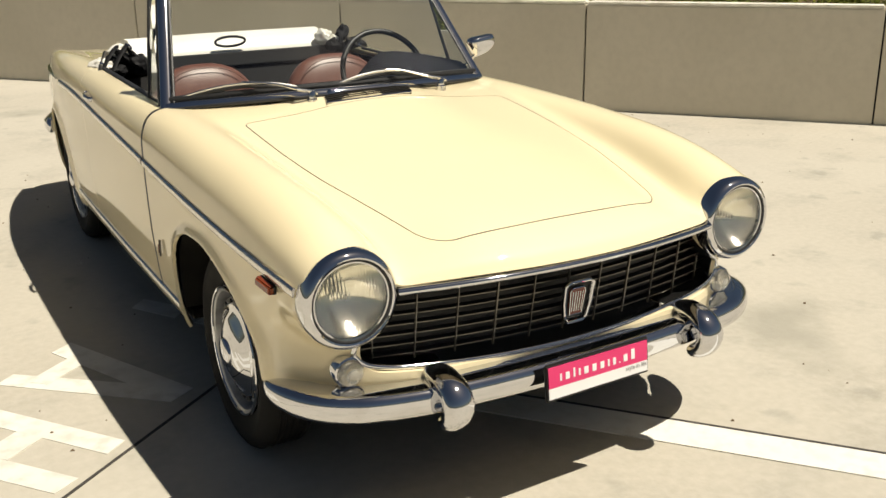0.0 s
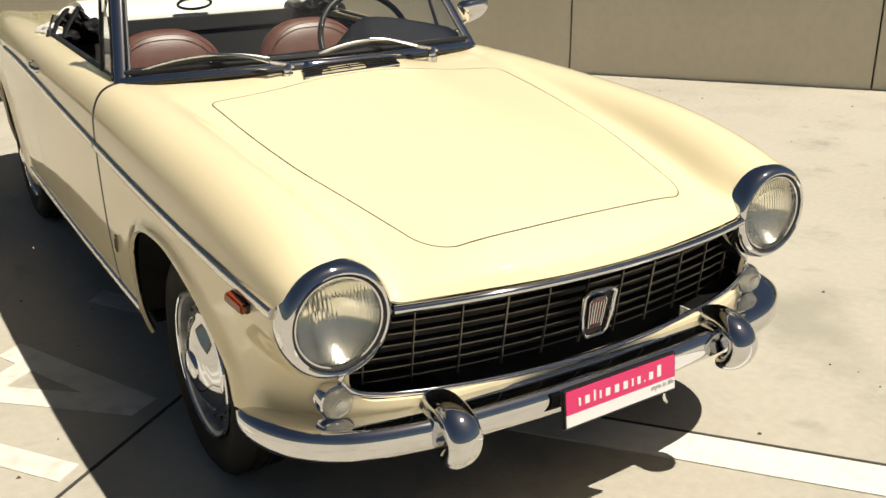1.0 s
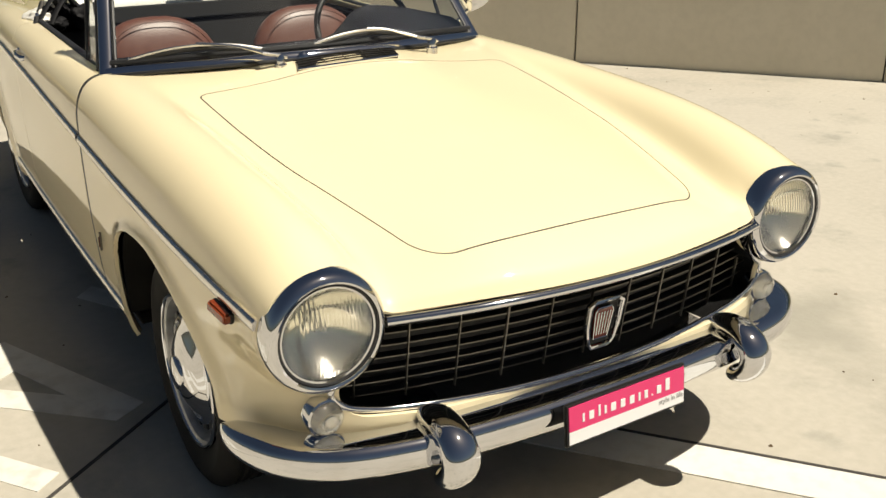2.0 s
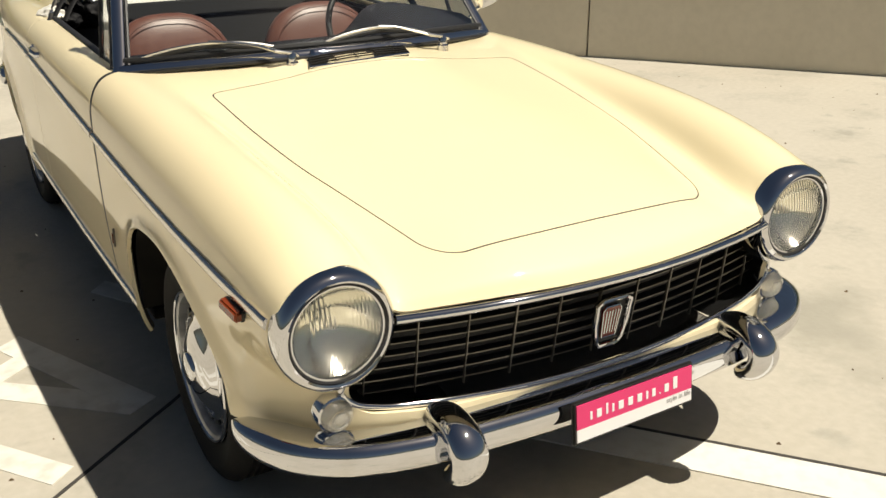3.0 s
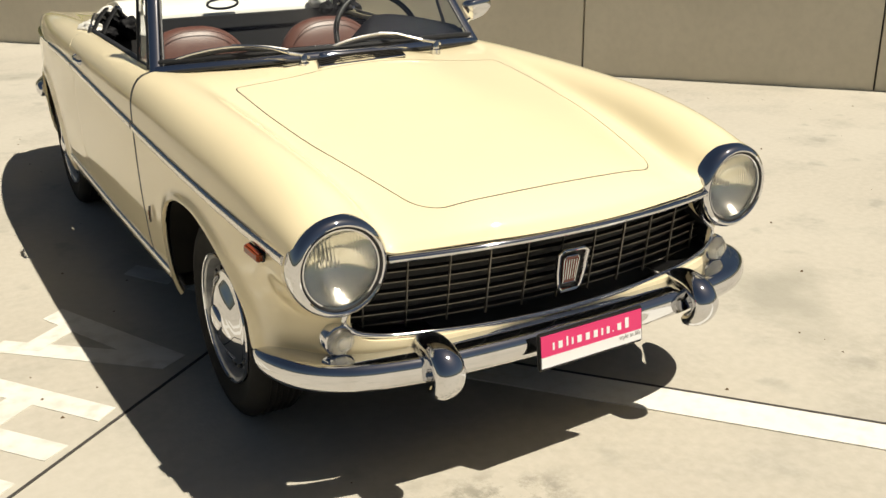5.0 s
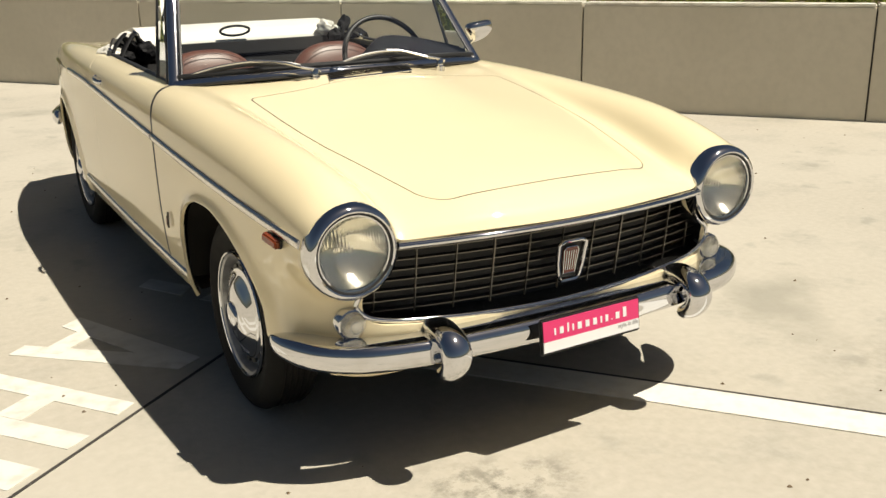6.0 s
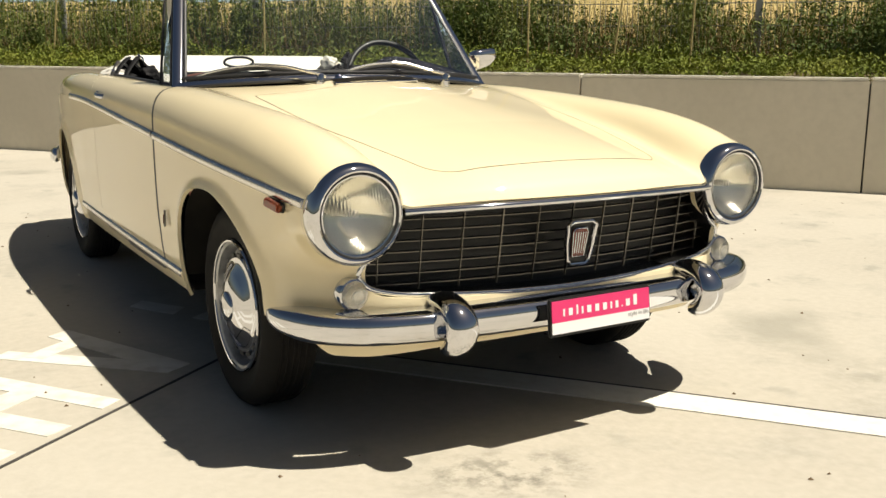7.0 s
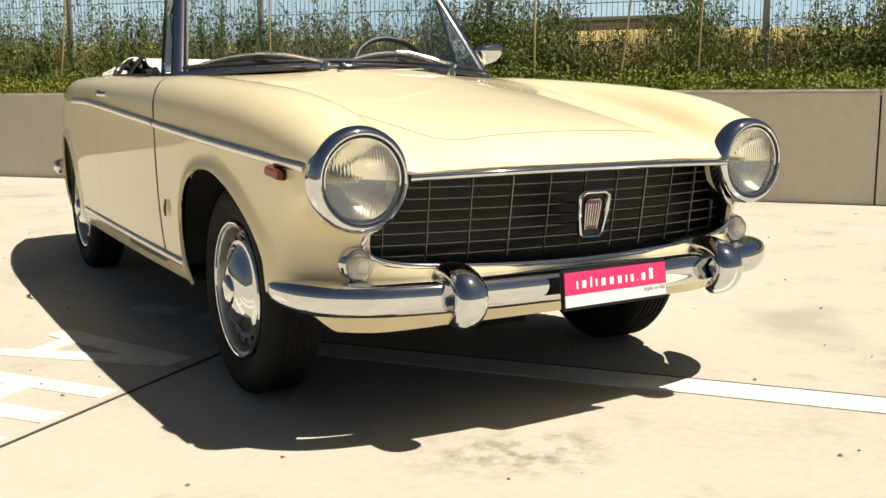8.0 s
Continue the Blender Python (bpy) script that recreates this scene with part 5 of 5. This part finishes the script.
# tall weeds in clumps on both sides of the fence
n = 2600
s = rg.uniform(-5, 13, n)
off = rg.uniform(0.85, 3.2, n)
keep = rg.random(n) < 0.14 + 0.60 * np.clip(thick(s), 0, 1) ** 1.5
s, off = s[keep], off[keep]
n = len(s)
h = (0.22 + 0.30 * rg.random(n) + 0.75 * rg.random(n) ** 4 + 0.48 * np.clip(thick(s), -0.2, 1.2)) * np.where(off > 1.8, 0.85, 1.0)
roots = bed(s, off, bed_height(off) - 0.02)
tips = roots + np.stack([rg.normal(0, 0.06, n), rg.normal(0, 0.06, n), h], 1)
v, f = stems(roots, tips, 0.005)
tagged(mesh_ob("weed_stems", v, f, WEED, smooth=False), "upright green weed stems behind the wall", "weeds", kind="stuff")
k = np.repeat(np.arange(n), 84)
t = rg.random(len(k)) ** 1.25
c = roots[k] * (1 - t)[:, None] + tips[k] * t[:, None] + rg.normal(0, 0.046, (len(k), 3)) * (1.30 - t)[:, None]
v, f = leaf_quads(c, 0.052, 0.0085, 0.7)
tagged(mesh_ob("weeds", v, f.tolist(), WEED, smooth=False), "tall green weeds growing round the fence", "weeds", kind="stuff")
# dark leafy bushes: rounded, uneven clumps of leaves
n = 150
s, off = rg.uniform(-5, 13, n), rg.uniform(0.95, 2.5, n)
keep = rg.random(n) < 0.06 + 0.85 * np.clip(thick(s), 0, 1) ** 1.6
s, off = s[keep], off[keep]
n = len(s)
wide, high = rg.uniform(0.16, 0.34, n), rg.uniform(0.22, 0.42, n) * (0.7 + 0.6 * np.clip(thick(s), 0, 1.2))
k = np.repeat(np.arange(n), 620)
d = rg.normal(0, 1, (len(k), 3))
d /= np.linalg.norm(d, axis=1)[:, None]
lump = 1 + 0.28 * np.sin(d[:, 0] * 7 + k) * np.cos(d[:, 1] * 6 + 2 * k) + 0.18 * np.sin(d[:, 2] * 11 + 3 * k)
d *= (rg.random(len(k)) ** 0.4 * lump)[:, None]
c = bed(s[k] + d[:, 0] * wide[k], np.maximum(off[k] + d[:, 1] * wide[k], 0.3), 0)
c[:, 2] = bed_height(off[k]) + np.abs(high[k] * (0.75 + d[:, 2])) * 1.05
v, f = leaf_quads(c, 0.048, 0.013, 0.6)
tagged(mesh_ob("bushes", v, f.tolist(), BUSH, smooth=False), "dark green leafy bushes behind the wall", "bushes", kind="stuff")
# leafy undergrowth
n = 26000
s, off = rg.uniform(-5, 13, n), rg.uniform(0.9, 2.6, n)
c = bed(s, off, 0)
c[:, 2] = bed_height(off) + rg.random(n) ** 1.2 * (0.18 + 0.22 * np.clip(thick(s + 0.8), 0, 1.3))
v, f = leaf_quads(c, 0.050, 0.011, 0.6)
tagged(mesh_ob("undergrowth", v, f.tolist(), BUSH, smooth=False), "dense leafy undergrowth behind the wall", "weeds", kind="stuff")
# dry grasses, brown in front and yellow behind the fence
for name, n, o0, o1, h0, h1, material, label in (("dry_grass", 7000, 1.5, 7.5, 0.30, 0.70, STALK, "dry yellow grass stems among the weeds"), ("brown_grass", 5200, 0.95, 2.2, 0.22, 0.58, BROWN_STALK, "brown withered grass stems behind the wall")):
    s, off = rg.uniform(-6, 16, n), rg.uniform(o0, o1, n)
    if name == "brown_grass":
        s = s[rg.random(n) < 0.15 + 0.8 * np.clip(1 - thick(s), 0, 1)]
        n, off = len(s), off[:len(s)]
    roots = bed(s, off, bed_height(off) - 0.02)
    tips = roots + np.stack([rg.normal(0, 0.09, n), rg.normal(0, 0.09, n), rg.uniform(h0, h1, n)], 1)
    v, f = stems(roots, tips, 0.0045)
    tagged(mesh_ob(name, v, f, material, smooth=False), label, "grass", kind="stuff")
# pale plant stakes
for s_, off_, top, lean_s in ((1.40, 0.75, 2.25, 0.0), (-0.02, 0.75, 2.2, 0.04), (6.76, 0.75, 2.2, 0.18), (4.10, 0.75, 2.2, 0.0), (0.65, 0.78, 2.2, 0.16)):
    bm = bmesh.new()
    tube(bm, [lot(s_, WALL_AT + off_, 0.83), lot(s_ - lean_s, WALL_AT + off_ + 0.02, top)], 0.009, 8)
    tagged(part("plant_stake", bm, STALK), "thin pale wooden plant stake in the bed", "stake", "plant stakes")

# welded mesh fence
fence = empty("fence", "galvanised welded mesh fence on steel posts", "fence")
FS, FW, STEP = -5.727, WALL_AT + 1.6, 2.612
for k in range(8):
    bm = bmesh.new()
    box(bm, (0.06, 0.045, 1.95), (0, 0, 0), None, 0.004)
    bmesh.ops.transform(bm, matrix=Matrix.Translation(lot(FS + STEP * k, FW, 1.80)) @ Matrix.Rotation(math.atan2(ALONG.y, ALONG.x), 4, "Z"), verts=bm.verts)
    part("post", bm, FENCE, fence, smooth=False)
    if k == 7:
        break
    bm = bmesh.new()
    for j in range(1, 51):
        box(bm, (0.005, 0.005, 1.72), (STEP * j / 51 - STEP / 2, 0.0, 0))
    for j in range(9):
        for o in (-0.006, 0.006):
            box(bm, (STEP - 0.05, 0.007, 0.007), (0, o, -0.8 + 0.2 * j))
    bmesh.ops.transform(bm, matrix=Matrix.Translation(lot(FS + STEP * (k + 0.5), FW - 0.03, 1.87)) @ Matrix.Rotation(math.atan2(ALONG.y, ALONG.x), 4, "Z"), verts=bm.verts)
    tagged(part("mesh_panel", bm, FENCE, fence, "panel of thin welded steel wires", smooth=False), kind="stuff")

# a small hooked lamp beyond the fence
bm = bmesh.new()
tube(bm, [lot(9.98, WALL_AT + 2.2, 0.9), lot(9.98, WALL_AT + 2.2, 1.72)], 0.022, 10)
hook_lamp = tagged(part("hooked_lamp", bm, BLACK), "small dark lamp on a hooked neck behind the fence", "lamp")
bm = bmesh.new()
tube(bm, [lot(10.02 + 0.075 * math.cos(a), WALL_AT + 2.2, 1.80 + 0.10 * math.sin(a)) for a in np.linspace(-0.5, math.pi - 0.4, 16)], 0.012, 8)
part("neck", bm, BLACK, hook_lamp)

# far trees and a low shed on the skyline
n = 260
s = rg.uniform(-170, 260, n)
c = bed(s, np.full(n, 165.0) + rg.normal(0, 6, n), 8.4)
k = np.repeat(np.arange(n), 60)
size = rg.uniform(1.0, 3.2, n)
p = c[k] + rg.normal(0, 1, (len(k), 3)) * np.stack([size[k], size[k], size[k] * 0.45], 1)
p[:, 2] = np.maximum(p[:, 2], 7.8)
v, f = leaf_quads(p, 1.5, 0.6)
tagged(mesh_ob("far_trees", v, f.tolist(), FARTREE, smooth=False), "dark line of distant trees on the skyline", "trees", kind="stuff")
shed = empty("far_shed", "low dark grey shed far off on the field", "building")
SHED = Matrix.Translation(lot(24.5, WALL_AT + 120, 8.0)) @ Matrix.Rotation(math.atan2(ALONG.y, ALONG.x), 4, "Z")
bm = bmesh.new()
box(bm, (17, 8, 2.0), (0, 0, 1.0))
bmesh.ops.transform(bm, matrix=SHED, verts=bm.verts)
part("wall", bm, FARWALL, shed, smooth=False)
bm = bmesh.new()
box(bm, (18, 9, 0.35), (0, 0, 2.2), Matrix.Rotation(radians(3), 4, "X"))
bmesh.ops.transform(bm, matrix=SHED, verts=bm.verts)
part("roof", bm, FENCE, shed, smooth=False)
for k in range(5):
    bm = bmesh.new()
    box(bm, (2.2, 0.1, 1.4), (-6.4 + 3.2 * k, -4.03, 0.8))
    bmesh.ops.transform(bm, matrix=SHED, verts=bm.verts)
    part("door", bm, FENCE, shed, smooth=False)

# pale haze low over the far field
n = 73
v = [(520 * math.cos(a), 520 * math.sin(a), z) for z in (-5, 28, 58) for a in np.linspace(radians(10), radians(91), n)]
structure(mesh_ob("backdrop", v, grid_faces(3, n), HAZE), "pale blue sky low over the distance", "sky")
